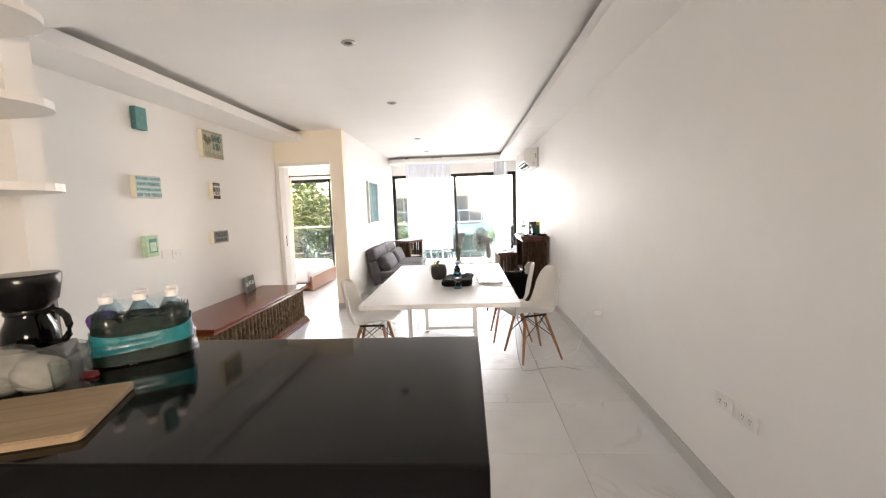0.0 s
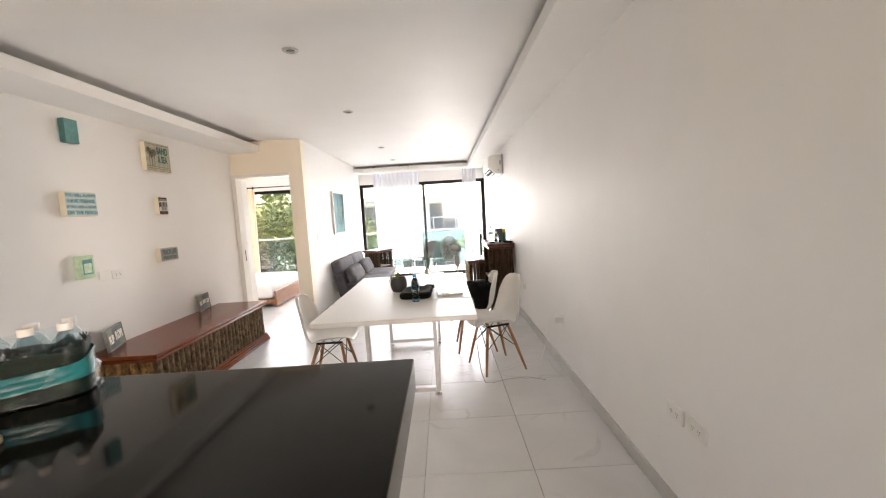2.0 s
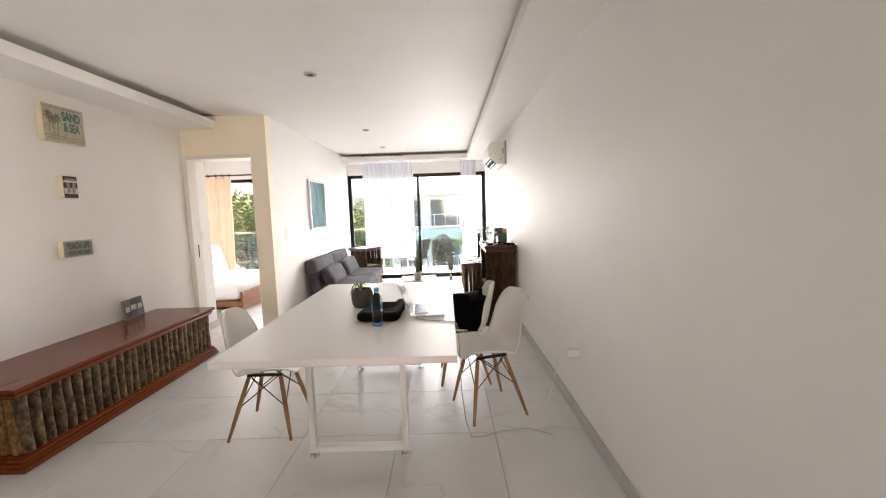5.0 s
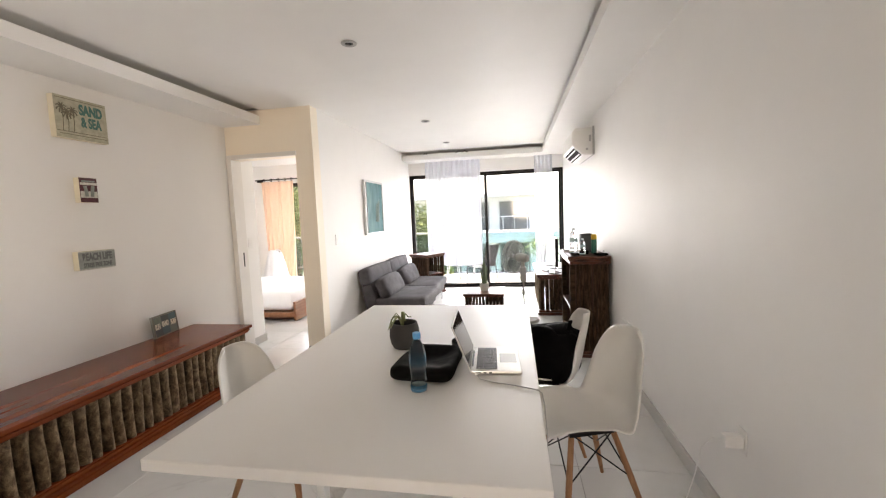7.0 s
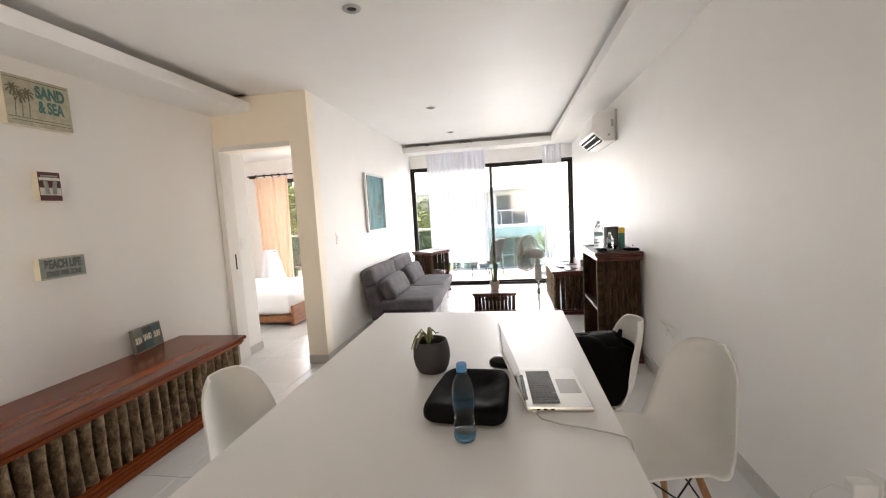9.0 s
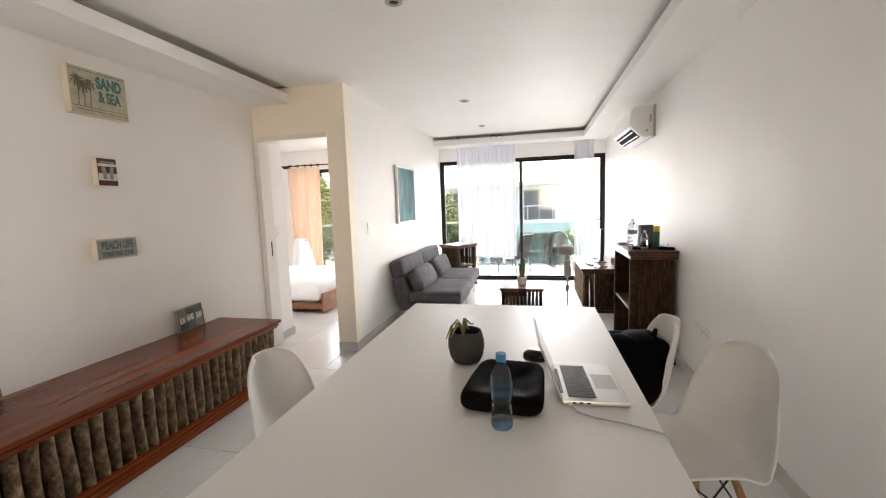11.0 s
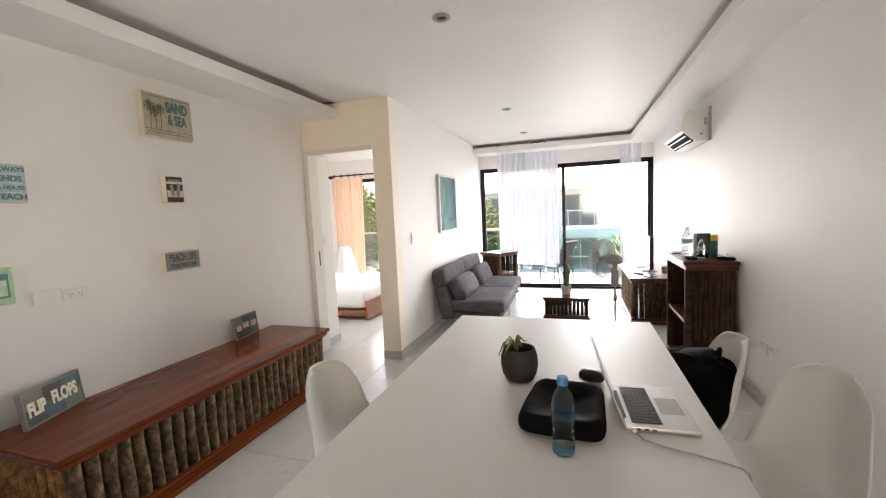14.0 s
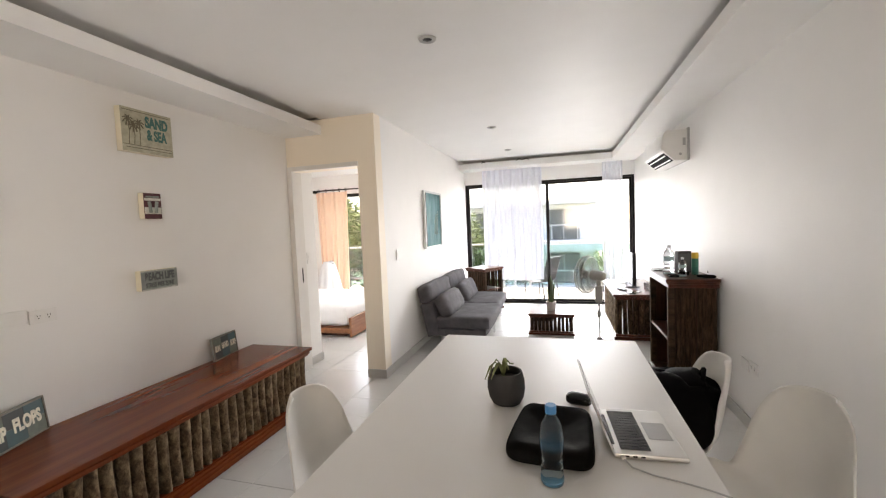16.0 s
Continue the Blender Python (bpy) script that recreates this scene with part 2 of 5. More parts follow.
def tube(bm, p, q, r0, r1=None, segs=10, caps=True):
    p, q = Vector(p), Vector(q)
    d = q - p
    mm = Matrix.Translation((p + q) / 2) @ d.to_track_quat("Z", "Y").to_matrix().to_4x4()
    bmesh.ops.create_cone(bm, cap_ends=caps, segments=segs, radius1=r0, radius2=r0 if r1 is None else r1, depth=d.length, matrix=mm)
    return bm


def pipe(bm, pts, r, segs=8):
    """A round bar through the points."""
    pts = [Vector(p) for p in pts]
    rings = []
    for i, p in enumerate(pts):
        d = (pts[min(i + 1, len(pts) - 1)] - pts[max(i - 1, 0)]).normalized()
        q = d.to_track_quat("Z", "Y")
        rings.append([bm.verts.new(p + q @ Vector((r * math.cos(a), r * math.sin(a), 0))) for a in [2 * math.pi * k / segs for k in range(segs)]])
    for a, b in zip(rings, rings[1:]):
        for k in range(segs):
            bm.faces.new((a[k], a[(k + 1) % segs], b[(k + 1) % segs], b[k]))
    bm.faces.new(rings[0][::-1])
    bm.faces.new(rings[-1])
    return bm


def lathe(bm, prof, segs=24, m=None, caps=True):
    """A turned body: prof holds (radius, height)."""
    m = m or Matrix()
    rings = [[bm.verts.new(m @ Vector((r * math.cos(2 * math.pi * k / segs), r * math.sin(2 * math.pi * k / segs), z))) for k in range(segs)] for r, z in prof]
    for a, b in zip(rings, rings[1:]):
        for k in range(segs):
            bm.faces.new((a[k], a[(k + 1) % segs], b[(k + 1) % segs], b[k]))
    if caps:
        bm.faces.new(rings[0][::-1])
        bm.faces.new(rings[-1])
    return bm


def grid_mesh(bm, f, nu, nv):
    """A sheet of nu x nv cells: f(u, v) gives the place, u and v from 0 to 1."""
    vs = [[bm.verts.new(f(i / nu, j / nv)) for j in range(nv + 1)] for i in range(nu + 1)]
    for i in range(nu):
        for j in range(nv):
            bm.faces.new((vs[i][j], vs[i + 1][j], vs[i + 1][j + 1], vs[i][j + 1]))
    return bm


def soft_box(bm, x0, y0, z0, x1, y1, z1, puff=0.02, n=8, e=0.55, wob=0.004, seed=0.0):
    """An upholstered block: rounded like a superellipsoid, puffed and slightly uneven."""
    had = set(bm.verts)
    r = bmesh.ops.create_cube(bm, size=2.0)
    es = list({ed for v in r["verts"] for ed in v.link_edges})
    bmesh.ops.subdivide_edges(bm, edges=es, cuts=n, use_grid_fill=True)
    c, h = Vector(((x0 + x1) / 2, (y0 + y1) / 2, (z0 + z1) / 2)), Vector((abs(x1 - x0) / 2, abs(y1 - y0) / 2, abs(z1 - z0) / 2))
    rad = min(h) * e
    vs = [v for v in bm.verts if v not in had]
    for v in vs:
        p = Vector((v.co.x * h.x, v.co.y * h.y, v.co.z * h.z))
        inner = Vector([max(-h[i] + rad, min(h[i] - rad, p[i])) for i in range(3)])
        d = p - inner
        if d.length > 1e-6:
            big = max(abs(d.x), abs(d.y), abs(d.z))
            p = inner + d.normalized() * big
        q = v.co
        for i in range(3):
            j, k = (i + 1) % 3, (i + 2) % 3
            if abs(q[i]) > 0.99:
                p[i] += math.copysign(puff * (1 - q[j] ** 2) * (1 - q[k] ** 2), q[i])
        p += Vector([wob * noise.noise((p * 9) + Vector((seed, i * 7.3, 0))) for i in range(3)])
        v.co = c + p
    return bm


# ---- the large structure ----
XL, XR, YK, YW, H, HS = -2.68, 1.15, -1.9, 9.45, 2.54, 2.395   # side walls, kitchen end, window wall, ceiling, soffit


KX0, KX1, KZ0, KZ1 = 0.10, 1.10, 1.05, 2.05   # added kitchen window, out of view


def structure(name, bm, material, label, category):
    return tagged(link(name, bm, material), label, category, kind="structure")


floor = structure("floor", boxes((-6.4, YK - 0.2, -0.2, XR + 0.2, YW + 0.1, -0.010)), GROUT, "polished pale grey marbled porcelain tile floor", "floor")
wall_west = structure("wall_west", boxes((XL - 0.2, YK, 0, XL, 6.08, 2.8)), WHITE, "white painted wall hung with small beach signs", "wall")
wall_east = structure("wall_east", boxes((XR, YK - 0.2, 0, XR + 0.2, YW + 0.2, 2.8)), WHITE, "long plain white painted wall", "wall")
wall_south = structure("wall_south", boxes((XL - 0.2, YK - 0.2, 0, XR, YK, KZ0), (XL - 0.2, YK - 0.2, KZ1, XR, YK, 2.8), (XL - 0.2, YK - 0.2, KZ0, KX0, YK, KZ1), (KX1, YK - 0.2, KZ0, XR, YK, KZ1)), WHITE, "plain white kitchen end wall with an added opening for fill light", "wall")
# wall with the bedroom doorway: opening from -2.62 to -1.895, 2.06 high
wall_door = structure("wall_bedroom_door", boxes((XL, 5.66, 2.06, -1.705, 5.80, 2.8), (-1.895, 5.66, 0, -1.705, 5.80, 2.06)), CREAM, "cream painted wall with the bedroom doorway", "wall")
wall_part = structure("wall_partition", boxes((-1.85, 5.80, 0, -1.705, YW + 0.2, 2.8)), WHITE, "white painted wall beside the sofa", "wall")
wall_win = structure("wall_window", boxes((-1.705, YW - 0.02, 2.17, XR, YW + 0.2, 2.8), (-6.2, YW - 0.02, 2.17, -1.85, YW + 0.2, 2.8), (-6.2, YW - 0.02, 0, -4.75, YW + 0.2, 2.17), (-2.1, YW - 0.02, 0, -1.85, YW + 0.2, 2.17)), WHITE, "white wall above the balcony doors", "wall")
wall_bed = structure("wall_bedroom", boxes((-6.4, 5.88, 0, -6.2, YW + 0.2, 2.8), (-6.2, 5.88, 0, XL - 0.2, 6.08, 2.8)), WHITE, "white bedroom walls", "wall")
stub = structure("wall_kitchen_stub", boxes((XL, 1.60, 0, -1.855, 1.72, HS)), WHITE, "white kitchen side wall with round shelves", "wall")
# ceiling with its dropped border and light cove
bm = boxes((-6.4, YK - 0.2, H + 0.02, XR + 0.2, YW + 0.2, H + 0.3))
ceiling = structure("ceiling", bm, CEIL, "smooth white ceiling with recessed tray", "ceiling")
box_rows = [(XL, YK, HS, XR, 2.06, HS + 0.03),
            (XL, 2.06, HS, -2.265, 5.66, HS + 0.03), (-2.285, 2.06, HS + 0.03, -2.265, 5.66, 2.482),
            (0.76, 2.06, HS, XR, YW - 0.02, HS + 0.03), (0.76, 2.06, HS + 0.03, 0.78, 9.0, 2.482),
            (-1.705, 9.0, HS, 0.76, YW - 0.02, HS + 0.03), (-1.705, 9.0, HS + 0.03, 0.76, 9.02, 2.482),
            (XL, 2.03, HS + 0.03, XR, 2.06, 2.482)]
for row in box_rows:
    structure("ceiling_soffit", boxes(row), CEIL, "white dropped ceiling border with a dark light cove", "ceiling")
bm = boxes((-2.265, 2.06, H, 0.76, 9.0, H + 0.02), (-6.2, 6.08, H, -1.85, YW, H + 0.02), (XL, 5.66, H, -1.85, 6.08, H + 0.02))
ceil2 = structure("ceiling_tray", bm, CEIL, "smooth white recessed ceiling panel", "ceiling")
# baseboards
T, BH = 0.012, 0.085
bm = boxes((XR - T, YK, 0, XR, YW - 0.02, BH), (XL, 1.72, 0, XL + T, 3.02, BH), (XL, 5.1, 0, XL + T, 5.645, BH),
           (-1.895, 5.66 - T, 0, -1.705, 5.66, BH), (-1.705, 5.66 - T, 0, -1.705 + T, YW - 0.02, BH), (XL, 5.82, 0, XL + T, 6.08, BH),
           (XL - 0.2, 6.08, 0, XL + T, 6.08 + T, BH), bevel=0.002)
structure("baseboard", bm, BASE, "grey porcelain skirting", "baseboard")
# door casing
CAS = plain("door_casing_paint", (0.74, 0.72, 0.69), 0.4, var=0.03)
bm = boxes((XL + 0.005, 5.642, 0, -2.62, 5.662, 2.105), (XL + 0.003, 5.66, 0, -2.62, 5.80, 2.06), (-2.62, 5.642, 2.06, -1.885, 5.662, 2.105), bevel=0.003)
door_1 = structure("door_1", bm, CAS, "white painted bedroom door frame", "door frame")
part("strike_plate", boxes((-2.621, 5.72, 0.93, -2.617, 5.735, 1.08)), ALU, door_1, "dark metal strike plate")


# ---- windows and balcony doors ----
def frame_bars(x0, x1, z0, z1, y, w=0.05, d=0.05):
    return boxes((x0, y, z0, x0 + w, y + d, z1), (x1 - w, y, z0, x1, y + d, z1), (x0 + w, y, z0, x1 - w, y + d, z0 + w), (x0 + w, y, z1 - w, x1 - w, y + d, z1), bevel=0.004)


def sliding_door(name, x0, x1, meet, label):
    w = thing(name, label, "window", kind="structure")
    part("window_frame", frame_bars(x0, x1, 0.0, 2.17, YW + 0.02, 0.034, 0.10), ALU, w, "dark bronze aluminium frame")
    for k, (a, b, y) in enumerate(((x0 + 0.034, meet + 0.028, YW + 0.03), (meet - 0.028, x1 - 0.034, YW + 0.07))):
        s = part("sash", frame_bars(a, b, 0.03, 2.14, y, 0.040, 0.03), ALU, w)
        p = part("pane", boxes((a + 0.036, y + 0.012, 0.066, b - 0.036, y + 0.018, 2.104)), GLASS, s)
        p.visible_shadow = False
    part("door_lock", boxes((meet - 0.02, YW - 0.005, 0.86, meet + 0.02, YW + 0.03, 1.06), bevel=0.006), BLACK, w, "black door lock")
    return w


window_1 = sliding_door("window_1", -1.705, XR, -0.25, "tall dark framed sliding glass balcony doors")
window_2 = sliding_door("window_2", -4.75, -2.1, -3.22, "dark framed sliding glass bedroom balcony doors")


def curtain(name, x0, x1, y, z0, z1, folds, depth, material, label, gather=1.0):
    """A hanging cloth with folds that deepen towards its hem."""
    c = thing(name, label, "curtain")
    bm = bmesh.new()

    def f(u, v):
        x = x0 + (x1 - x0) * u
        a = depth * (0.55 + 0.45 * v)
        s = math.sin(2 * math.pi * folds * u + 0.8 * math.sin(5 * u)) + 0.35 * math.sin(2 * math.pi * folds * 2.3 * u + 2 * v)
        mid = (x0 + x1) / 2
        return Vector((mid + (x - mid) * (1 - (1 - gather) * v), y + a * s, z1 + (z0 - z1) * v + 0.012 * math.sin(6 * u + 1) * v))
    grid_mesh(bm, f, folds * 14, 18)
    part("cloth", bm, material, c, smooth=True)
    return c


# Unseen window added behind the camera to go with the fill lamp.
w = thing("window_3", "unseen dark framed kitchen window added for fill light", "window", kind="structure")
part("window_frame", frame_bars(KX0, KX1, KZ0, KZ1, YK - 0.12, 0.04, 0.08), ALU, w)
p = part("pane", boxes((KX0 + 0.041, YK - 0.085, KZ0 + 0.041, KX1 - 0.041, YK - 0.079, KZ1 - 0.041)), clear("added_window_glass"), w)
p.visible_shadow = False
curtain("sheer_curtain", -1.36, -0.33, 9.33, 0.44, HS - 0.005, 11, 0.028, SHEER, "white translucent sheer curtain over the balcony door")
curtain("sheer_curtain", 0.64, 0.95, 9.33, 0.05, HS - 0.005, 5, 0.022, SHEER_THIN, "white translucent sheer curtain bunched beside the wall")
c = curtain("peach_curtain", -4.72, -4.02, 9.27, 0.05, 2.20, 6, 0.035, PEACH, "peach cloth curtain hanging from metal rings", 0.85)
rod = thing("curtain_rod", "dark metal curtain rod with round ends", "curtain rod")
bm = bmesh.new()
tube(bm, (-4.85, 9.27, 2.24), (-2.0, 9.27, 2.24), 0.012)
part("rod", bm, ALU, rod)
for x in (-4.66, -4.5, -4.34, -4.2, -4.06):
    bm = bmesh.new()
    pipe(bm, [(x, 9.27 + 0.03 * math.cos(a), 2.235 + 0.03 * math.sin(a)) for a in [k * math.pi / 6 for k in range(13)]], 0.006, 6)
    part("ring", bm, ALU, rod)
for x in (-4.8, -2.05):
    part("bracket", boxes((x - 0.01, 9.26, 2.2, x + 0.01, YW - 0.02, 2.25)), ALU, rod)

# ---- kitchen counter ----
counter = thing("kitchen_counter", "black polished granite breakfast counter", "counter")
bm = bmesh.new()
box(bm, -1.83, 0.71, 0.815, 0.03, 1.475, 0.93, 0.007, 3)
part("worktop", bm, GRANITE, counter)
part("pedestal", boxes((-1.83, 0.86, 0.0, -0.42, 1.36, 0.813), bevel=0.004), WHITE, counter, "white plastered pedestal")


def round_shelf(z):
    s = thing("round_shelf", "white painted shelf with a rounded end", "shelf", group="round end shelves")
    bm = bmesh.new()
    outline = [(-2.1, 1.60), (-2.1, 1.22)] + [(-1.735 + 0.2 * math.cos(a), 1.41 + 0.19 * math.sin(a)) for a in [-math.pi / 2 + k * math.pi / 14 for k in range(15)]]
    lo = [bm.verts.new((x, y, z)) for x, y in outline]
    f = bm.faces.new(lo)
    r = bmesh.ops.extrude_face_region(bm, geom=[f])
    bmesh.ops.translate(bm, verts=[v for v in r["geom"] if isinstance(v, bmesh.types.BMVert)], vec=(0, 0, 0.03))
    bmesh.ops.recalc_face_normals(bm, faces=bm.faces)
    part("board", bm, PLASTIC_WHITE, s)


for z in (1.525, 1.835, 2.15):
    round_shelf(z)

# ---- log furniture ----
LOGS = []
for k in range(5):
    rnd = random.Random(40 + k)
    bm = bmesh.new()
    ph = [rnd.uniform(0, 6) for _ in range(4)]

    def logf(u, v, ph=ph):
        a = 2 * math.pi * u
        r = 0.5 * (1 + 0.06 * math.sin(2 * a + ph[0] + 2 * v) + 0.05 * math.sin(3 * a + ph[1] + 5 * v) + 0.03 * math.sin(7 * v + ph[2]))
        return Vector((r * math.cos(a) + 0.04 * math.sin(4 * v + ph[3]), r * math.sin(a), v))
    grid_mesh(bm, logf, 14, 7)
    bmesh.ops.remove_doubles(bm, verts=bm.verts, dist=0.001)
    me = bpy.data.meshes.new("log")
    bm.to_mesh(me)
    bm.free()
    me.polygons.foreach_set("use_smooth", [True] * len(me.polygons))
    me.materials.append(BARK)
    md = me.copy()
    md.materials.clear()
    md.materials.append(BARK_DARK)
    mp_ = me.copy()
    mp_.materials.clear()
    mp_.materials.append(BARK_ORANGE)
    LOGS.append((me, md, mp_))
LOGR = random.Random(7)


def logs(parent, p, q, z0, z1, n, r, dark=False, flat=0.6, name="log", gap=1.0):
    """Upright split logs side by side from p to q; the piece shares one of five meshes."""
    p, q = Vector((*p, 0)), Vector((*q, 0))
    d = (q - p).normalized()
    ang = math.degrees(math.atan2(d.y, d.x))
    for k in range(n):
        o = new(name, LOGR.choice(LOGS)[int(dark)])
        o.parent = parent
        c = p + (q - p) * ((k + 0.5) / n)
        w = (q - p).length / n * LOGR.uniform(0.9, 1.06) * gap
        o.matrix_basis = pose(c.x, c.y, z0, LOGR.uniform(-0.6, 0.6), LOGR.uniform(-1.2, 1.2), ang + LOGR.choice((0, 180))) @ Matrix.Diagonal((w, r * 2 * flat, z1 - z0, 1))


def steps(x0, y0, x1, y1, z, rows, sides=(1, 1, 1, 1)):
    """Stacked mouldings: rows of (overhang, thickness), from below."""
    bm = bmesh.new()
    for over, t in rows:
        box(bm, x0 - over * sides[0], y0 - over * sides[1], z, x1 + over * sides[2], y1 + over * sides[3], z + t - 0.001, min(0.006, t * 0.4), 2)
        z += t
    return bm


bench = thing("log_bench", "long low red wood bench cabinet fronted with split bark logs", "bench")
BX0, BX1, BY0, BY1 = XL + 0.002, -2.105, 3.12, 5.0
part("carcass", boxes((BX0, BY0 + 0.05, 0.09, BX1 - 0.045, BY1 - 0.05, 0.425)), DARKWOOD, bench, "dark inner boards")
for name, z, over, t in (("plinth", 0.0, 0.03, 0.03), ("moulding", 0.03, 0.022, 0.025), ("moulding", 0.055, 0.012, 0.02), ("moulding", 0.075, 0.004, 0.015),
                         ("moulding", 0.422, 0.004, 0.014), ("moulding", 0.436, 0.014, 0.016), ("moulding", 0.452, 0.008, 0.008), ("top", 0.46, 0.028, 0.028)):
    part(name, steps(BX0, BY0, BX1, BY1, z, [(over, t)], (0, 1, 1, 1)), REDWOOD, bench, "varnished red wood " + name)
logs(bench, (BX1 - 0.035, BY0 + 0.02), (BX1 - 0.035, BY1 - 0.02), 0.09, 0.422, 27, 0.04, False, 0.95, "log", 0.88)
logs(bench, (BX0 + 0.01, BY0 + 0.035), (BX1 - 0.03, BY0 + 0.035), 0.09, 0.422, 8, 0.036, 2, 0.8, "log", 0.95)
logs(bench, (BX0 + 0.01, BY1 - 0.035), (BX1 - 0.03, BY1 - 0.035), 0.09, 0.422, 7, 0.045)

shelf = thing("log_bookcase", "dark bark log bookcase with red wood top and open side", "bookcase")
SX0, SX1, SY0, SY1, SZ = 0.77, 1.13, 5.70, 6.42, 0.96
part("top", steps(SX0, SY0, SX1, SY1, SZ - 0.075, [(0.0, 0.03), (0.012, 0.015), (0.022, 0.03)], (1, 1, 0, 1)), REDWOOD_DARK, shelf, "varnished red wood top")
part("plinth", steps(SX0, SY0, SX1, SY1, 0, [(0.015, 0.03), (0.0, 0.03)], (1, 1, 0, 1)), REDWOOD_DARK, shelf)
part("end_panel", boxes((SX0 + 0.02, SY0 + 0.03, 0.06, SX1 - 0.01, SY0 + 0.045, SZ - 0.075), bevel=0.001), DARKWOOD, shelf)
part("end_panel", boxes((SX0 + 0.02, SY1 - 0.045, 0.06, SX1 - 0.01, SY1 - 0.03, SZ - 0.075), bevel=0.001), DARKWOOD, shelf)
part("shelf_board", boxes((SX0 + 0.01, SY0 + 0.046, 0.44, SX1 - 0.05, SY1 - 0.046, 0.465), bevel=0.003), REDWOOD_DARK, shelf, "red wood shelf board")
part("post", boxes((SX0, SY0 + 0.012, 0.06, SX0 + 0.05, SY0 + 0.05, SZ - 0.075), bevel=0.006), BARK_DARK, shelf)
part("post", boxes((SX0, SY1 - 0.05, 0.06, SX0 + 0.05, SY1 - 0.012, SZ - 0.075), bevel=0.006), BARK_DARK, shelf)
logs(shelf, (SX0 + 0.05, SY0 + 0.018), (SX1 - 0.005, SY0 + 0.018), 0.06, SZ - 0.075, 8, 0.02, True, 0.9, "bark_plank")
logs(shelf, (SX1 - 0.035, SY0 + 0.06), (SX1 - 0.035, SY1 - 0.06), 0.06, SZ - 0.075, 9, 0.02, True, 0.9, "bark_plank", 0.86)

console = thing("tv_console", "low red wood tv console with bark log sides", "tv console", pose(0, 0, 0))
TX0, TX1, TY0, TY1, TZ = 0.565, 1.13, 7.29, 8.55, 0.555
part("top", steps(TX0, TY0, TX1, TY1, TZ - 0.07, [(0.0, 0.025), (0.012, 0.015), (0.022, 0.03)], (1, 1, 0, 1)), REDWOOD_DARK, console, "varnished red wood top")
part("plinth", steps(TX0, TY0, TX1, TY1, 0, [(0.015, 0.04), (0.0, 0.03)], (1, 1, 0, 1)), REDWOOD_DARK, console)
part("carcass", boxes((TX0 + 0.2, TY0 + 0.06, 0.07, TX1 - 0.02, TY1 - 0.06, TZ - 0.075)), DARKWOOD, console)
logs(console, (TX0 + 0.02, TY0 + 0.02), (TX1 - 0.005, TY0 + 0.02), 0.07, TZ - 0.07, 9, 0.02, True, 0.9, "bark_plank", 0.9)
logs(console, (TX0 + 0.02, TY0 + 0.05), (TX0 + 0.02, TY1 - 0.03), 0.07, TZ - 0.07, 19, 0.02, False, 0.9, "log", 0.9)

coffee = thing("coffee_table", "low red wood coffee table with bark slat sides", "coffee table")
CX0, CX1, CY0, CY1, CZ = -0.46, 0.09, 7.40, 7.95, 0.275
part("top", steps(CX0, CY0, CX1, CY1, CZ - 0.05, [(0.0, 0.02), (0.015, 0.03)]), REDWOOD_X, coffee, "varnished red wood top")
part("plinth", steps(CX0, CY0, CX1, CY1, 0, [(0.012, 0.03), (0.0, 0.02)]), REDWOOD_X, coffee)
for p, q in (((CX0 + 0.01, CY0 + 0.02), (CX1 - 0.01, CY0 + 0.02)), ((CX0 + 0.01, CY1 - 0.02), (CX1 - 0.01, CY1 - 0.02)), ((CX0 + 0.02, CY0 + 0.04), (CX0 + 0.02, CY1 - 0.04)), ((CX1 - 0.02, CY0 + 0.04), (CX1 - 0.02, CY1 - 0.04))):
    logs(coffee, p, q, 0.05, CZ - 0.05, 11, 0.016, True, 0.9, "bark_slat", 0.8)

cube = thing("log_side_cabinet", "small open bark log side cabinet in the window corner", "side cabinet", pose(-1.25, 8.665, 0, 0, 0, 57) @ Matrix.Diagonal((0.95, 0.95, 1, 1)))
part("top", steps(0, 0, 0.46, 0.46, 0.655, [(0.0, 0.02), (0.01, 0.012), (0.018, 0.026)]), REDWOOD_X, cube, "varnished red wood top")
part("plinth", steps(0, 0, 0.46, 0.46, 0, [(0.012, 0.04), (0.0, 0.02)]), REDWOOD_X, cube)
part("shelf_board", boxes((0.015, 0.015, 0.34, 0.42, 0.42, 0.36), bevel=0.002), REDWOOD_X, cube, "red wood shelf board")
part("post", boxes((0, 0, 0.06, 0.045, 0.045, 0.655), bevel=0.008), BARK_DARK, cube)
part("post", boxes((0.415, 0, 0.06, 0.46, 0.045, 0.655), bevel=0.008), BARK_DARK, cube)
logs(cube, (0.02, 0.05), (0.02, 0.45), 0.06, 0.655, 8, 0.018, True, 0.9, "bark_slat", 0.95)
logs(cube, (0.05, 0.44), (0.45, 0.44), 0.06, 0.655, 8, 0.018, True, 0.9, "bark_slat", 0.8)
logs(cube, (0.44, 0.06), (0.44, 0.42), 0.06, 0.655, 7, 0.018, True, 0.9, "bark_slat", 0.95)

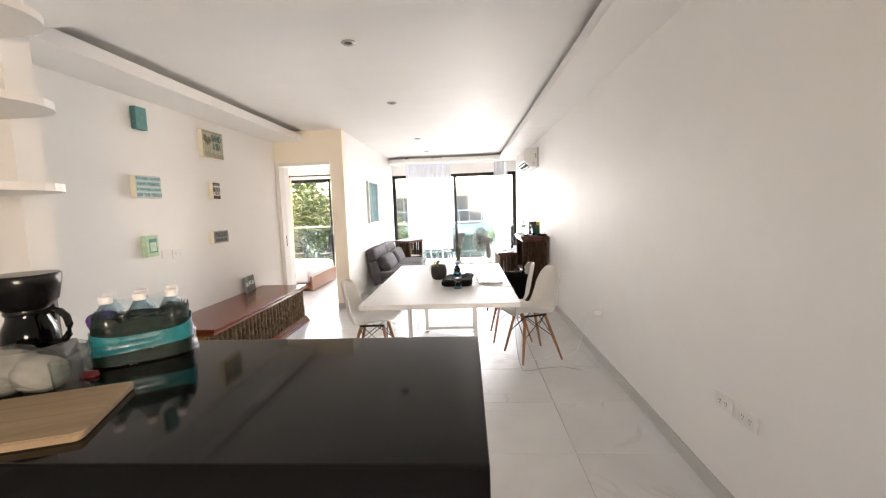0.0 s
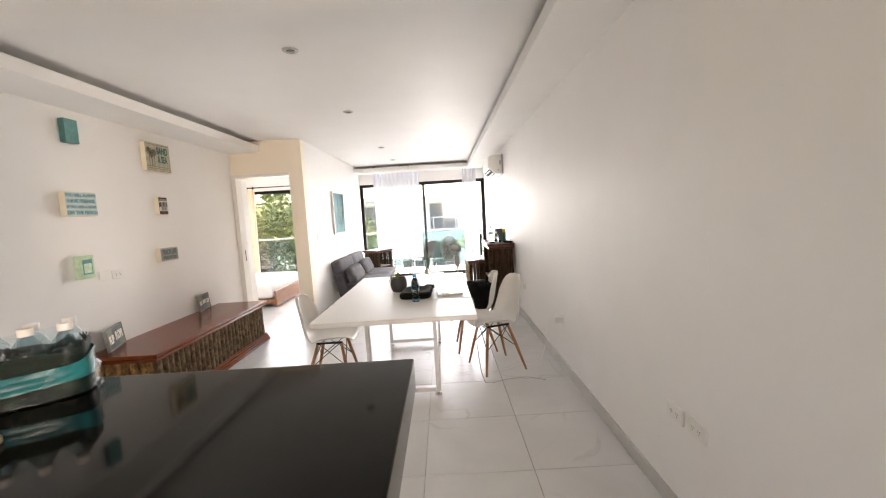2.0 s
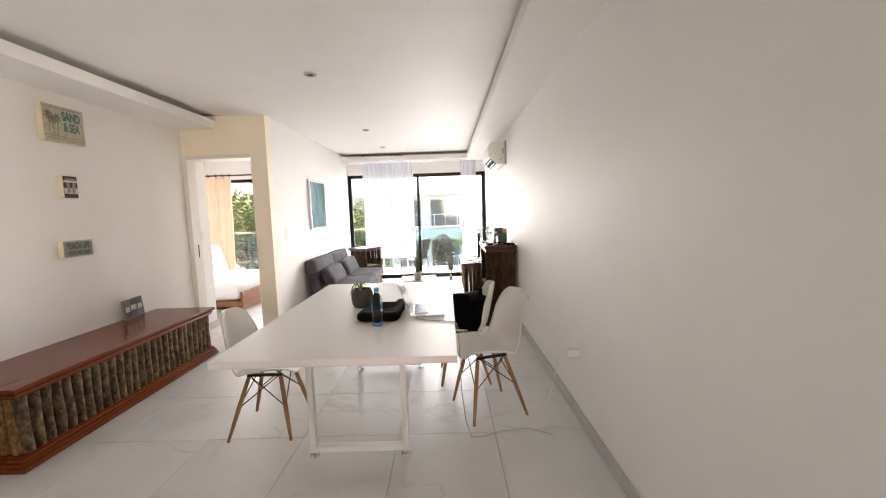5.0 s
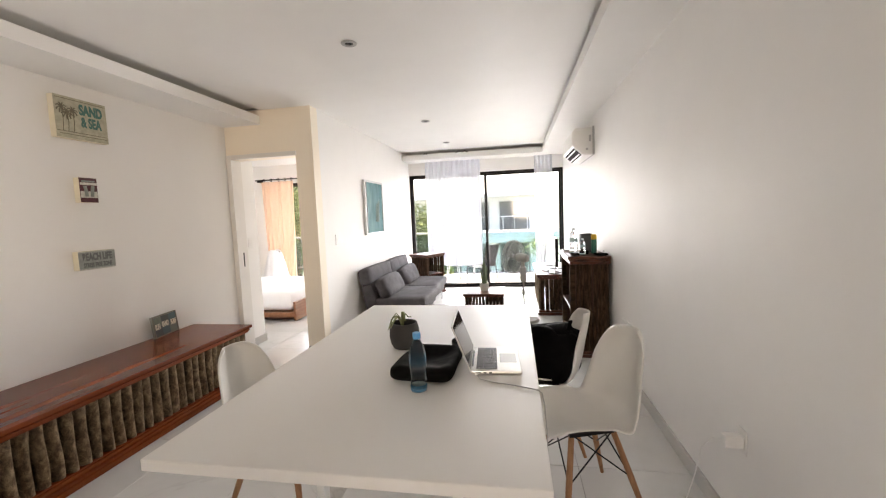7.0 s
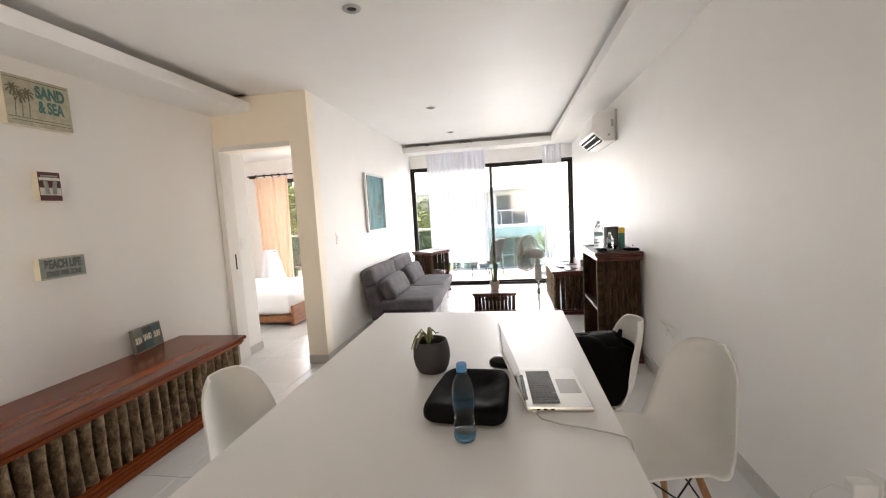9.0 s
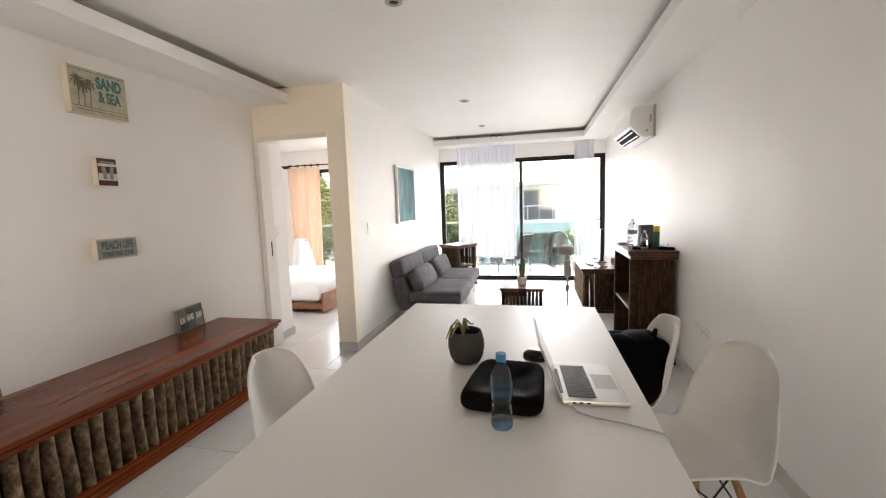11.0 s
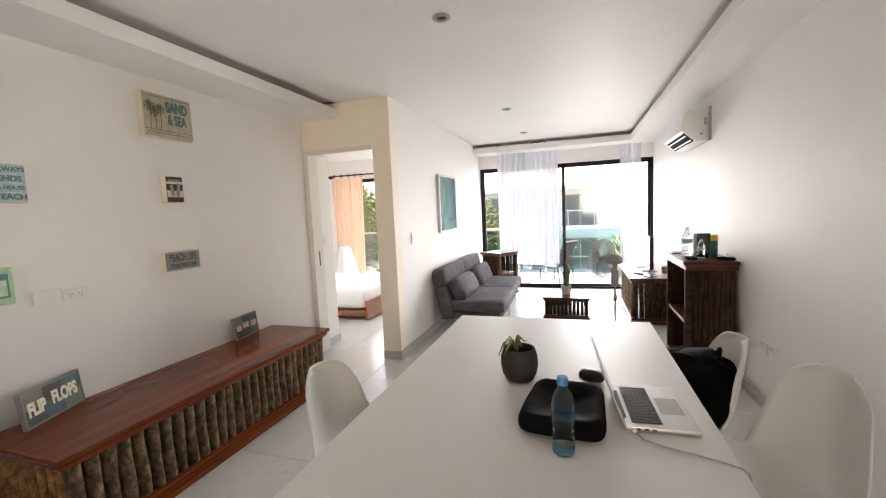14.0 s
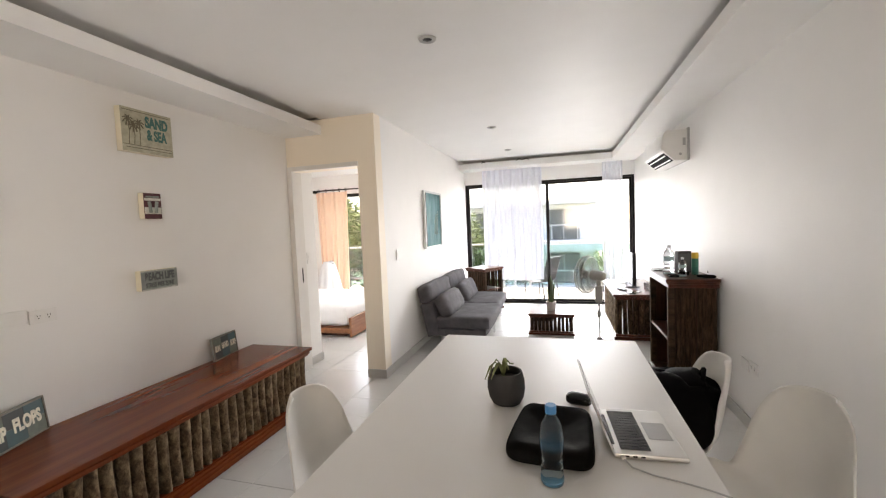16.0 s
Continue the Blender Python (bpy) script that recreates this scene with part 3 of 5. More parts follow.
# ---- sofa ----
sofa = thing("sofa_bed", "dark grey fabric armless two-seat sofa bed", "sofa")
SFY = (6.58, 7.52, 8.46)
for k in range(2):
    y0, y1 = SFY[k] + 0.006, SFY[k + 1] - 0.006
    front = -0.835 - 0.04 * k
    bm = bmesh.new()
    soft_box(bm, -1.47, y0, 0.255, front, y1, 0.388, 0.008, 14, 0.42, 0.007, k * 9.0)
    part("seat_cushion", bm, FABRIC, sofa, smooth=True)
    bm = bmesh.new()
    soft_box(bm, -1.50, y0 + 0.012, 0.165, front - 0.05, y1 - 0.012, 0.252, 0.002, 8, 0.3, 0.003, k * 2.0)
    part("seat_base", bm, FABRIC, sofa, smooth=True)
    lean = pose(-1.50, 0, 0.16, 0, -12, 0)
    bm = bmesh.new()
    soft_box(bm, -0.085, y0, 0.0, 0.075, y1, 0.405, 0.006, 12, 0.3, 0.005, k * 5.0 + 2)
    bmesh.ops.transform(bm, matrix=lean, verts=bm.verts)
    part("backrest", bm, FABRIC, sofa, smooth=True)
    bm = bmesh.new()
    soft_box(bm, -0.085, y0, 0.400, 0.078, y1, 0.605, 0.010, 12, 0.4, 0.006, k * 5.0 + 6)
    bmesh.ops.transform(bm, matrix=lean, verts=bm.verts)
    part("headrest", bm, FABRIC, sofa, smooth=True)
    bm = bmesh.new()
    soft_box(bm, -0.075, y0 + 0.05, 0.0, 0.075, y1 - 0.15, 0.265, 0.016, 14, 0.6, 0.012, k * 3.0 + 4)
    bmesh.ops.transform(bm, matrix=pose(-1.345, 0, 0.372, 0, -24, 0), verts=bm.verts)
    part("back_pillow", bm, FABRIC, sofa, "grey bolster pillow", smooth=True)
    bm = bmesh.new()
    lathe(bm, [(0.014, 0), (0.015, 0.003), (0.008, 0.007), (0.001, 0.008)], 14, lean @ pose(-0.02, y0 - 0.001, 0.47, 90, 0, 0))
    part("button", bm, STEEL_WHITE, sofa, "small pale button", smooth=True)
    for x in (-1.42, front - 0.09):
        for y in (y0 + 0.08, y1 - 0.08):
            bm = bmesh.new()
            pipe(bm, [(x, y - 0.03, 0.168), (x, y - 0.03, 0.012), (x, y - 0.015, 0.006), (x, y + 0.015, 0.006), (x, y + 0.03, 0.012), (x, y + 0.03, 0.168)], 0.008)
            part("leg", bm, CHROME, sofa, "chrome wire leg", smooth=True)

# ---- dining table and chairs ----
table = thing("dining_table", "large white laminate dining table on white steel frames", "table")
bm = bmesh.new()
box(bm, -0.77, 2.72, 0.715, 0.35, 4.63, 0.75, 0.004, 2)
part("tabletop", bm, TABLETOP, table)
for y in (3.17, 4.45):
    part("leg_frame", boxes((-0.50, y, 0.03, -0.467, y + 0.045, 0.712), (0.030, y, 0.03, 0.063, y + 0.045, 0.712), (-0.466, y, 0.035, 0.029, y + 0.045, 0.068), (-0.466, y, 0.679, 0.029, y + 0.045, 0.712), bevel=0.004), STEEL_WHITE, table)
    for x in (-0.484, 0.046):
        bm = bmesh.new()
        lathe(bm, [(0.026, 0.0), (0.028, 0.006), (0.024, 0.014), (0.009, 0.016), (0.009, 0.032)], 16, Matrix.Translation((x, y + 0.022, 0)))
        part("foot", bm, CHROME, table, "round levelling foot", smooth=True)


def interp(t, rows):
    for a, b in zip(rows, rows[1:]):
        if t <= b[0]:
            k = (t - a[0]) / (b[0] - a[0])
            return [p + (q - p) * k for p, q in zip(a[1:], b[1:])]
    return list(rows[-1][1:])


def shell_chair(m):
    """Moulded shell chair facing +x on dowel legs."""
    ch = thing("shell_chair", "white moulded plastic shell chair with beech dowel legs", "chair", m @ Matrix.Diagonal((1, 1, 0.94, 1)), "chairs round the table")
    prof = [(0.0, 0.235, 0.425, 0.150), (0.06, 0.228, 0.445, 0.190), (0.13, 0.195, 0.455, 0.212), (0.25, 0.115, 0.449, 0.226), (0.37, 0.02, 0.437, 0.232), (0.48, -0.075, 0.432, 0.234),
            (0.56, -0.145, 0.448, 0.234), (0.63, -0.187, 0.497, 0.231), (0.72, -0.212, 0.590, 0.213), (0.82, -0.232, 0.698, 0.190), (0.90, -0.249, 0.782, 0.160), (0.96, -0.259, 0.828, 0.116), (1.0, -0.263, 0.846, 0.060)]

    def f(u, v):
        x, z, w = [sum(c) / 5 for c in zip(*(interp(min(1, max(0, v + d)), prof) for d in (-0.03, -0.015, 0, 0.015, 0.03)))]
        s = 2 * u - 1
        seat = max(0.0, min(1.0, (0.62 - v) / 0.2))
        edge = abs(s) ** 2.6
        roll = math.sin(math.pi * min(1, v / 0.75)) ** 0.7 if v < 0.75 else 1.0
        return Vector((x + (1 - seat) * edge * 0.075 * (1 - 0.4 * max(0, (v - 0.8) / 0.2)), s * w, z + seat * edge * 0.055 * max(0.25, roll)))
    bm = bmesh.new()
    grid_mesh(bm, f, 22, 34)
    bmesh.ops.recalc_face_normals(bm, faces=bm.faces)
    sh = part("shell", bm, SHELL, ch, smooth=True)
    so = sh.modifiers.new("thickness", "SOLIDIFY")
    so.thickness, so.offset = 0.007, 0.0
    tops, feet = {}, {}
    for a in (1, -1):
        for b in (1, -1):
            p, q = Vector((0.02 + a * 0.10, b * 0.105, 0.405)), Vector((0.0 + a * 0.195, b * 0.20, 0.0))
            bm = bmesh.new()
            tube(bm, p, p + (q - p) * 0.5, 0.013, 0.0145, 12)
            tube(bm, p + (q - p) * 0.5, q, 0.0145, 0.009, 12)
            part("leg", bm, BEECH, ch, "beech dowel leg", smooth=True)
            tops[a, b], feet[a, b] = p, q
    for a, b, c, d in ((1, 1, 1, -1), (1, -1, 1, 1), (-1, 1, -1, -1), (-1, -1, -1, 1), (1, 1, -1, 1), (-1, 1, 1, 1), (1, -1, -1, -1), (-1, -1, 1, -1)):
        bm = bmesh.new()
        tube(bm, tops[a, b] + Vector((0, 0, 0.012)), tops[c, d] + (feet[c, d] - tops[c, d]) * 0.48, 0.0035, None, 6)
        part("strut", bm, WIRE, ch, "black steel wire strut")
    for b in (1, -1):
        part("mount", boxes((-0.09, b * 0.105 - 0.010, 0.405, 0.13, b * 0.105 + 0.010, 0.422), bevel=0.003), WIRE, ch, "black steel mount")
    return ch


chair = shell_chair(pose(-0.887, 3.56, 0, 0, 0, 1))
chair["label"] = "white plastic shell chair tucked under the table edge"
near_chair = copy_thing(chair, pose(0.577, 3.715, 0, 0, 0, 199))
near_chair["label"] = "white plastic shell chair pulled askew beside the wall"
near_chair.matrix_basis = pose(0.577, 3.715, 0, 0, 0, 199) @ Matrix.Diagonal((1, 0.97, 0.985, 1))
copy_thing(chair, pose(0.435, 4.28, 0, 0, 0, 181))["label"] = "white plastic shell chair holding a black backpack"

# ---- things on the walls ----
def words(text, size, material, parent, u, v, w=0.002, name="lettering", narrow=1.0, bold=0.035):
    cu = bpy.data.curves.new(name, "FONT")
    cu.body, cu.size, cu.extrude, cu.align_x, cu.align_y = text, size, 0.0006, "CENTER", "CENTER"
    cu.offset = size * bold
    tmp = bpy.data.objects.new(name, cu)
    me = bpy.data.meshes.new_from_object(tmp)
    bpy.data.objects.remove(tmp)
    me.materials.append(material)
    o = new(name, me)
    o.parent = parent
    o.matrix_basis = pose(u, v, w) @ Matrix.Diagonal((narrow, 1, 1, 1))
    return o


CANVAS = plain("cream_canvas_edge", (0.78, 0.72, 0.58), 0.8, relief=0.3, fine=300)


def sign(name, label, y, z, w, h, front, thick=0.048, m=None, edge=None):
    """A wall sign: u to the right, v up, w out of the wall."""
    s = thing(name, label, "sign", m or pose(XL + 0.004, y, z, 90, 0, 90))
    part("canvas_block", boxes((-w / 2, -h / 2, 0, w / 2, h / 2, thick - 0.002), bevel=0.003), edge or CANVAS, s, "painted canvas edges" if edge else "cream canvas edges")
    part("printed_front", boxes((-w / 2 + 0.001, -h / 2 + 0.001, thick - 0.002, w / 2 - 0.001, h / 2 - 0.001, thick), bevel=0.0006), front, s)
    return s


def ink(name, col):
    return plain(name, col, 0.6, var=0.18, scale=30, relief=0.05)


def bar(parent, u0, v0, u1, v1, w, material, name="printed_bar"):
    return part(name, boxes((u0, v0, w, u1, v1, w + 0.0012)), material, parent)


TEAL_INK, DARK_INK, BEIGE, MAROON, PALE = ink("teal_ink", (0.055, 0.17, 0.15)), ink("dark_grey_ink", (0.10, 0.11, 0.11)), ink("beige_print", (0.44, 0.42, 0.32)), ink("maroon_print", (0.085, 0.02, 0.025)), ink("pale_print", (0.62, 0.60, 0.55))
BROWN_INK, GREY_PRINT, BLUE_PRINT, SKY_INK, GREEN_PRINT = ink("brown_ink", (0.17, 0.15, 0.10)), ink("grey_green_print", (0.25, 0.28, 0.26)), ink("teal_print", (0.08, 0.27, 0.26)), ink("sky_blue_print", (0.36, 0.55, 0.58)), ink("mint_print", (0.42, 0.62, 0.42))

FRONT = 0.048
s = sign("beach_sign", "beige palm tree sign with teal beach words", 4.185, 2.147, 0.342, 0.275, BEIGE)
words("SAND", 0.092, TEAL_INK, s, 0.062, 0.064, FRONT + 0.001, narrow=0.64, bold=0.05)
words("& SEA", 0.092, TEAL_INK, s, 0.058, -0.018, FRONT + 0.001, narrow=0.58, bold=0.04)
for u, v0, hh in ((-0.128, -0.09, 0.15), (-0.095, -0.09, 0.115), (-0.06, -0.09, 0.135)):
    bm = bmesh.new()
    pipe(bm, [(u, v0, FRONT + 0.001), (u + 0.006, v0 + hh * 0.5, FRONT + 0.001), (u + 0.002, v0 + hh, FRONT + 0.001)], 0.0022, 5)
    for k in range(8):
        a = k * math.pi / 4 + u * 9
        L = 0.034
        pipe(bm, [(u + 0.002, v0 + hh, FRONT + 0.001), (u + L * 0.6 * math.cos(a), v0 + hh + L * 0.6 * math.sin(a) + 0.006, FRONT + 0.001), (u + L * math.cos(a), v0 + hh + L * math.sin(a) - 0.006, FRONT + 0.001)], 0.0042, 5)
    part("printed_palm", bm, BROWN_INK, s)
for v, u0 in ((-0.095, -0.165), (-0.112, -0.15), (0.118, -0.16)):
    bar(s, u0, v, 0.16, v + 0.004, FRONT, BROWN_INK)

s = sign("striped_sign", "small maroon and white striped sign with sandals picture", 4.176, 1.669, 0.12, 0.17, MAROON)
for v0, v1 in ((0.035, 0.052), (-0.052, -0.008)):
    bar(s, -0.056, v0, 0.056, v1, FRONT, PALE)
for u in (-0.018, 0.018):
    bm = bmesh.new()
    pipe(bm, [(u, -0.045, FRONT + 0.002), (u * 1.2, 0.0, FRONT + 0.002), (u * 1.5, 0.03, FRONT + 0.002)], 0.011, 6)
    part("printed_sandal", bm, GREY_PRINT, s)
bar(s, -0.045, 0.056, 0.045, 0.066, FRONT, GREY_PRINT)

s = sign("beach_life_sign", "grey wood-look sign with dark beach words", 4.184, 1.184, 0.255, 0.13, GREY_PRINT)
words("BEACH LIFE", 0.066, DARK_INK, s, 0, 0.021, FRONT + 0.001, narrow=0.60, bold=0.05)
words("STRESS FREE ZONE", 0.040, DARK_INK, s, 0, -0.034, FRONT + 0.001, narrow=0.58, bold=0.05)
for v in (-0.061, 0.058):
    bar(s, -0.124, v, 0.124, v + 0.003, FRONT, PALE)
sign("teal_canvas", "small plain teal canvas picture", 3.254, 2.223, 0.113, 0.18, BLUE_PRINT, edge=ink("deep_teal", (0.05, 0.18, 0.18)))
DEEP_SKY = ink("grey_blue_ink", (0.09, 0.22, 0.25))
s = sign("blue_words_sign", "white sign with rows of pale blue words", 3.254, 1.667, 0.272, 0.186, PALE)
for k, (line, size) in enumerate((("YOU WILL ALWAYS", 0.030), ("HAVE FRIENDS", 0.036), ("IF YOU HAVE A HOUSE", 0.0245), ("ON THE BEACH", 0.037))):
    v = 0.066 - k * 0.044
    bar(s, -0.131, v - 0.019, 0.131, v + 0.019, FRONT, SKY_INK)
    words(line, size, DEEP_SKY, s, 0, v, FRONT + 0.0018)
s = sign("mint_sign", "small mint green canvas with pale drawing", 3.228, 1.176, 0.125, 0.178, GREEN_PRINT, edge=ink("pale_mint_edge", (0.52, 0.70, 0.50)))
bar(s, -0.04, -0.055, 0.045, 0.06, FRONT, BLUE_PRINT)
bar(s, -0.032, -0.045, 0.036, 0.03, FRONT + 0.0015, ink("pale_green", (0.5, 0.66, 0.5)))

CREAM_INK = ink("cream_letter_print", (0.66, 0.62, 0.50))
PATCH = [ink("patch_slate", (0.022, 0.030, 0.028)), ink("patch_sage", (0.11, 0.13, 0.10)), ink("patch_blue", (0.03, 0.075, 0.08))]


def leaning_sign(name, label, x, y, turn, w, h, rows, tight):
    s = thing(name, label, "sign", pose(x, y, 0.489, 84, 0, 90 + turn))
    part("board", boxes((-w / 2, 0, -0.02, w / 2, h, 0), bevel=0.002), GREY_PRINT, s)
    part("border", boxes((-w / 2, 0, 0, w / 2, 0.008, 0.004), (-w / 2, h - 0.008, 0, w / 2, h, 0.004), (-w / 2, 0.008, 0, -w / 2 + 0.008, h - 0.008, 0.004), (w / 2 - 0.008, 0.008, 0, w / 2, h - 0.008, 0.004)), ink("weathered_border", (0.15, 0.135, 0.105)), s, "grey weathered wooden border")
    for k in range(6):
        u0 = -w / 2 + 0.009 + (k % 3) * (w - 0.018) / 3
        v0 = 0.009 + (k // 3) * (h - 0.018) / 2
        bar(s, u0, v0, u0 + (w - 0.018) / 3 - 0.001, v0 + (h - 0.018) / 2 - 0.001, 0.0, PATCH[(k * 2 + k // 3) % 3], "printed_patch")
    for text, size, u, v in rows:
        words(text, size, CREAM_INK, s, u, v, 0.003, narrow=tight, bold=0.05)
    return s


leaning_sign("surf_sign", "small patchwork sign leaning on the wall, beach words", -2.637, 4.70, 10, 0.285, 0.178, [("SUN", 0.060, -0.098, 0.086), ("SAND", 0.060, -0.006, 0.094), ("SURF", 0.060, 0.093, 0.088)], 0.50)
leaning_sign("sandals_sign", "patchwork flip flops sign leaning on the wall", -2.590, 3.372, 22, 0.335, 0.178, [("FLIP", 0.088, -0.098, 0.082), ("FLOPS", 0.088, 0.060, 0.092)], 0.62)


def outlet(y, z, left, sockets=2, name="wall_outlet", label="white plastic double wall outlet plate", w=0.118, h=0.072):
    o = thing(name, label, "outlet", pose(XL + 0.001, y, z, 90, 0, 90) if left else pose(XR - 0.001, y, z, 90, 0, -90))
    part("plate", boxes((-w / 2, -h / 2, 0, w / 2, h / 2, 0.010), bevel=0.003), PLASTIC_WHITE, o)
    for k in range(sockets):
        u = (k - (sockets - 1) / 2) * 0.044
        part("socket", boxes((u - 0.016, -0.017, 0.010, u + 0.016, 0.017, 0.0115), bevel=0.0005), PLASTIC_WHITE, o)
        part("slot", boxes((u - 0.007, -0.001, 0.0115, u - 0.005, 0.009, 0.012), (u + 0.005, -0.001, 0.0115, u + 0.007, 0.009, 0.012), (u - 0.002, -0.011, 0.0115, u + 0.002, -0.007, 0.012)), BLACK, o, "dark socket slots")
    return o


outlet(3.435, 1.088, True, 0, label="blank white plastic wall plate")
outlet(3.56, 1.076, True)
outlet(1.828, 0.482, False)
outlet(1.672, 0.486, False)
outlet(5.16, 0.448, False)
outlet(5.29, 0.43, False, 0, label="blank white plastic wall plate")
outlet(2.39, 1.205, True, 0, "light_switch", "white plastic light switch plate", 0.07, 0.115)


def light_switch(m):
    s = thing("light_switch", "white plastic wall light switch", "light switch", m)
    part("plate", boxes((-0.036, -0.06, 0, 0.036, 0.06, 0.007), bevel=0.003), PLASTIC_WHITE, s)
    part("rocker", boxes((-0.014, -0.026, 0.007, 0.014, 0.026, 0.011), bevel=0.002), PLASTIC_WHITE, s)


light_switch(pose(-1.704, 6.085, 1.17, 90, 0, 90))
light_switch(pose(XL + 0.001, 5.93, 1.17, 90, 0, 90))

plug = thing("phone_charger", "white plug adaptor with a thin cable", "charger", pose(XR - 0.001, 3.53, 0.45, 90, 0, -90))
part("wall_plate", boxes((-0.030, -0.05, 0, 0.030, 0.05, 0.006), bevel=0.003), PLASTIC_WHITE, plug)
part("adaptor", boxes((-0.022, -0.024, 0.006, 0.022, 0.024, 0.075), bevel=0.006), PLASTIC_WHITE, plug)
bm = bmesh.new()
pipe(bm, [(-0.0, 0.0, 0.075), (-0.03, -0.01, 0.10), (-0.08, -0.08, 0.12), (-0.11, -0.22, 0.13), (-0.12, -0.38, 0.17), (-0.15, -0.445, 0.24), (-0.20, -0.446, 0.36), (-0.10, -0.446, 0.47), (-0.05, -0.446, 0.62)], 0.0025, 6)
part("cable", bm, PLASTIC_WHITE, plug, "thin white cable")

# picture on the partition wall
pic = thing("wall_picture", "pale teal seaside picture in a slim frame", "picture", pose(-1.703, 7.33, 1.54, 90, 0, 90))
part("frame", boxes((-0.37, -0.37, 0, -0.345, 0.37, 0.035), (0.345, -0.37, 0, 0.37, 0.37, 0.035), (-0.345, -0.37, 0, 0.345, -0.345, 0.035), (-0.345, 0.345, 0, 0.345, 0.37, 0.035), bevel=0.003), plain("silver_frame", (0.55, 0.57, 0.57), 0.4, 0.3), pic, "pale silver frame")
m, nt, b = shader("teal_seascape")
v = mapped(nt, (1, 0.35, 1), shuffle=False)
nt.links.new(ramp(nt, noise_tex(nt, v, 4.0, 5.0, 0.6, 1.0), [(0.3, (0.05, 0.15, 0.17)), (0.5, (0.11, 0.25, 0.27)), (0.75, (0.26, 0.40, 0.40))]), b.inputs["Base Color"])
b.inputs["Roughness"].default_value = 0.8
b.inputs["Specular IOR Level"].default_value = 0.2
part("canvas", boxes((-0.345, -0.345, 0, 0.345, 0.345, 0.02)), m, pic)
part("canvas_edge", boxes((-0.345, -0.344, 0.02, -0.285, 0.344, 0.026)), BLACK, pic, "dark inner edge")
bm = bmesh.new()
for k in range(5):
    pipe(bm, [(0.05 + 0.03 * k, -0.2, 0.021), (0.06 + 0.035 * k, -0.05 + 0.02 * k, 0.021), (0.10 + 0.03 * k, 0.06 + 0.015 * k, 0.018)], 0.005, 5)
part("painted_reeds", bm, ink("pale_teal", (0.5, 0.62, 0.6)), pic)

# ---- air conditioner ----
ac = thing("air_conditioner", "white split air conditioner mounted high on the wall", "air conditioner", pose(XR, 0, 0))
bm = bmesh.new()
prof = [(0.0, 2.285), (-0.19, 2.285), (-0.225, 2.25), (-0.237, 2.13), (-0.222, 2.085), (-0.12, 1.99), (0.0, 1.985)]
ends = []
for y in (6.53, 7.35):
    ends.append([bm.verts.new((x, y, z)) for x, z in prof])
bm.faces.new(ends[0])
bm.faces.new(ends[1][::-1])
for k in range(len(prof)):
    j = (k + 1) % len(prof)
    bm.faces.new((ends[0][k], ends[1][k], ends[1][j], ends[0][j]))
bmesh.ops.recalc_face_normals(bm, faces=bm.faces)
bmesh.ops.bevel(bm, geom=list(bm.edges), offset=0.012, segments=3, profile=0.6, affect="EDGES")
part("body", bm, PLASTIC_WHITE, ac, smooth=True)
part("front_panel", boxes((-0.012, 0, 0, 0, 0.80, 0.17), bevel=0.004, m=pose(-0.226, 6.54, 2.085, 0, 5, 0)), PLASTIC_WHITE, ac)
part("air_outlet", boxes((-0.055, 6.57, -0.007, 0.06, 7.31, 0.002), m=pose(-0.170, 0, 2.037, 0, 43, 0)), plain("dark_slot", (0.012, 0.012, 0.012), 0.9, spec=0.05), ac, "dark air outlet slot")
for k in range(2):
    part("louvre", boxes((-0.006, 6.575, -0.002, 0.006, 7.305, 0.002), bevel=0.001, m=pose(-0.196 + 0.045 * k, 0, 2.046 - 0.042 * k, 0, 60, 0)), PLASTIC_WHITE, ac)
part("back_plate", boxes((-0.02, 6.50, 1.985, -0.001, 7.38, 2.29), bevel=0.003), PLASTIC_GREY, ac, "grey back plate")
bm = bmesh.new()
lathe(bm, [(0.013, 0), (0.013, 0.003)], 16, pose(-0.075, 6.531, 2.05, 90, 0, 0))
part("badge", bm, PLASTIC_GREY, ac, "round grey badge")
part("end_recess", boxes((-0.055, 6.527, 2.13, -0.03, 6.531, 2.20), bevel=0.001), PLASTIC_GREY, ac)

# ---- ceiling lights ----
def downlight(y):
    d = thing("downlight", "recessed round ceiling downlight, switched off", "ceiling light", pose(-0.76, y, H - 0.001, 180, 0, 0), "ceiling downlights")
    bm = bmesh.new()
    lathe(bm, [(0.028, 0.0005), (0.030, 0.008), (0.042, 0.010), (0.050, 0.006), (0.052, 0.0005)], 28, caps=False)
    part("ring", bm, PLASTIC_GREY, d, "satin metal ring", smooth=True)
    bm = bmesh.new()
    lathe(bm, [(0.0295, 0.001), (0.024, 0.004), (0.012, 0.0055), (0.001, 0.006)], 24)
    part("lens", bm, BLACK, d, "dark lens", smooth=True)


for y in (2.82, 4.42, 6.73, 8.25):
    downlight(y)
for x, w in ((-1.28, 0.03), (-0.62, 0.11)):
    cb = thing("loose_wire", "loose dark wire lying in the ceiling cove", "wire")
    bm = bmesh.new()
    pipe(bm, [(x - w, 9.06, 2.49), (x - w * 0.5, 9.04, 2.515), (x, 9.03, 2.49), (x + w * 0.5, 9.04, 2.512), (x + w, 9.06, 2.49)], 0.006, 6)
    part("wire", bm, BLACK, cb, smooth=True)

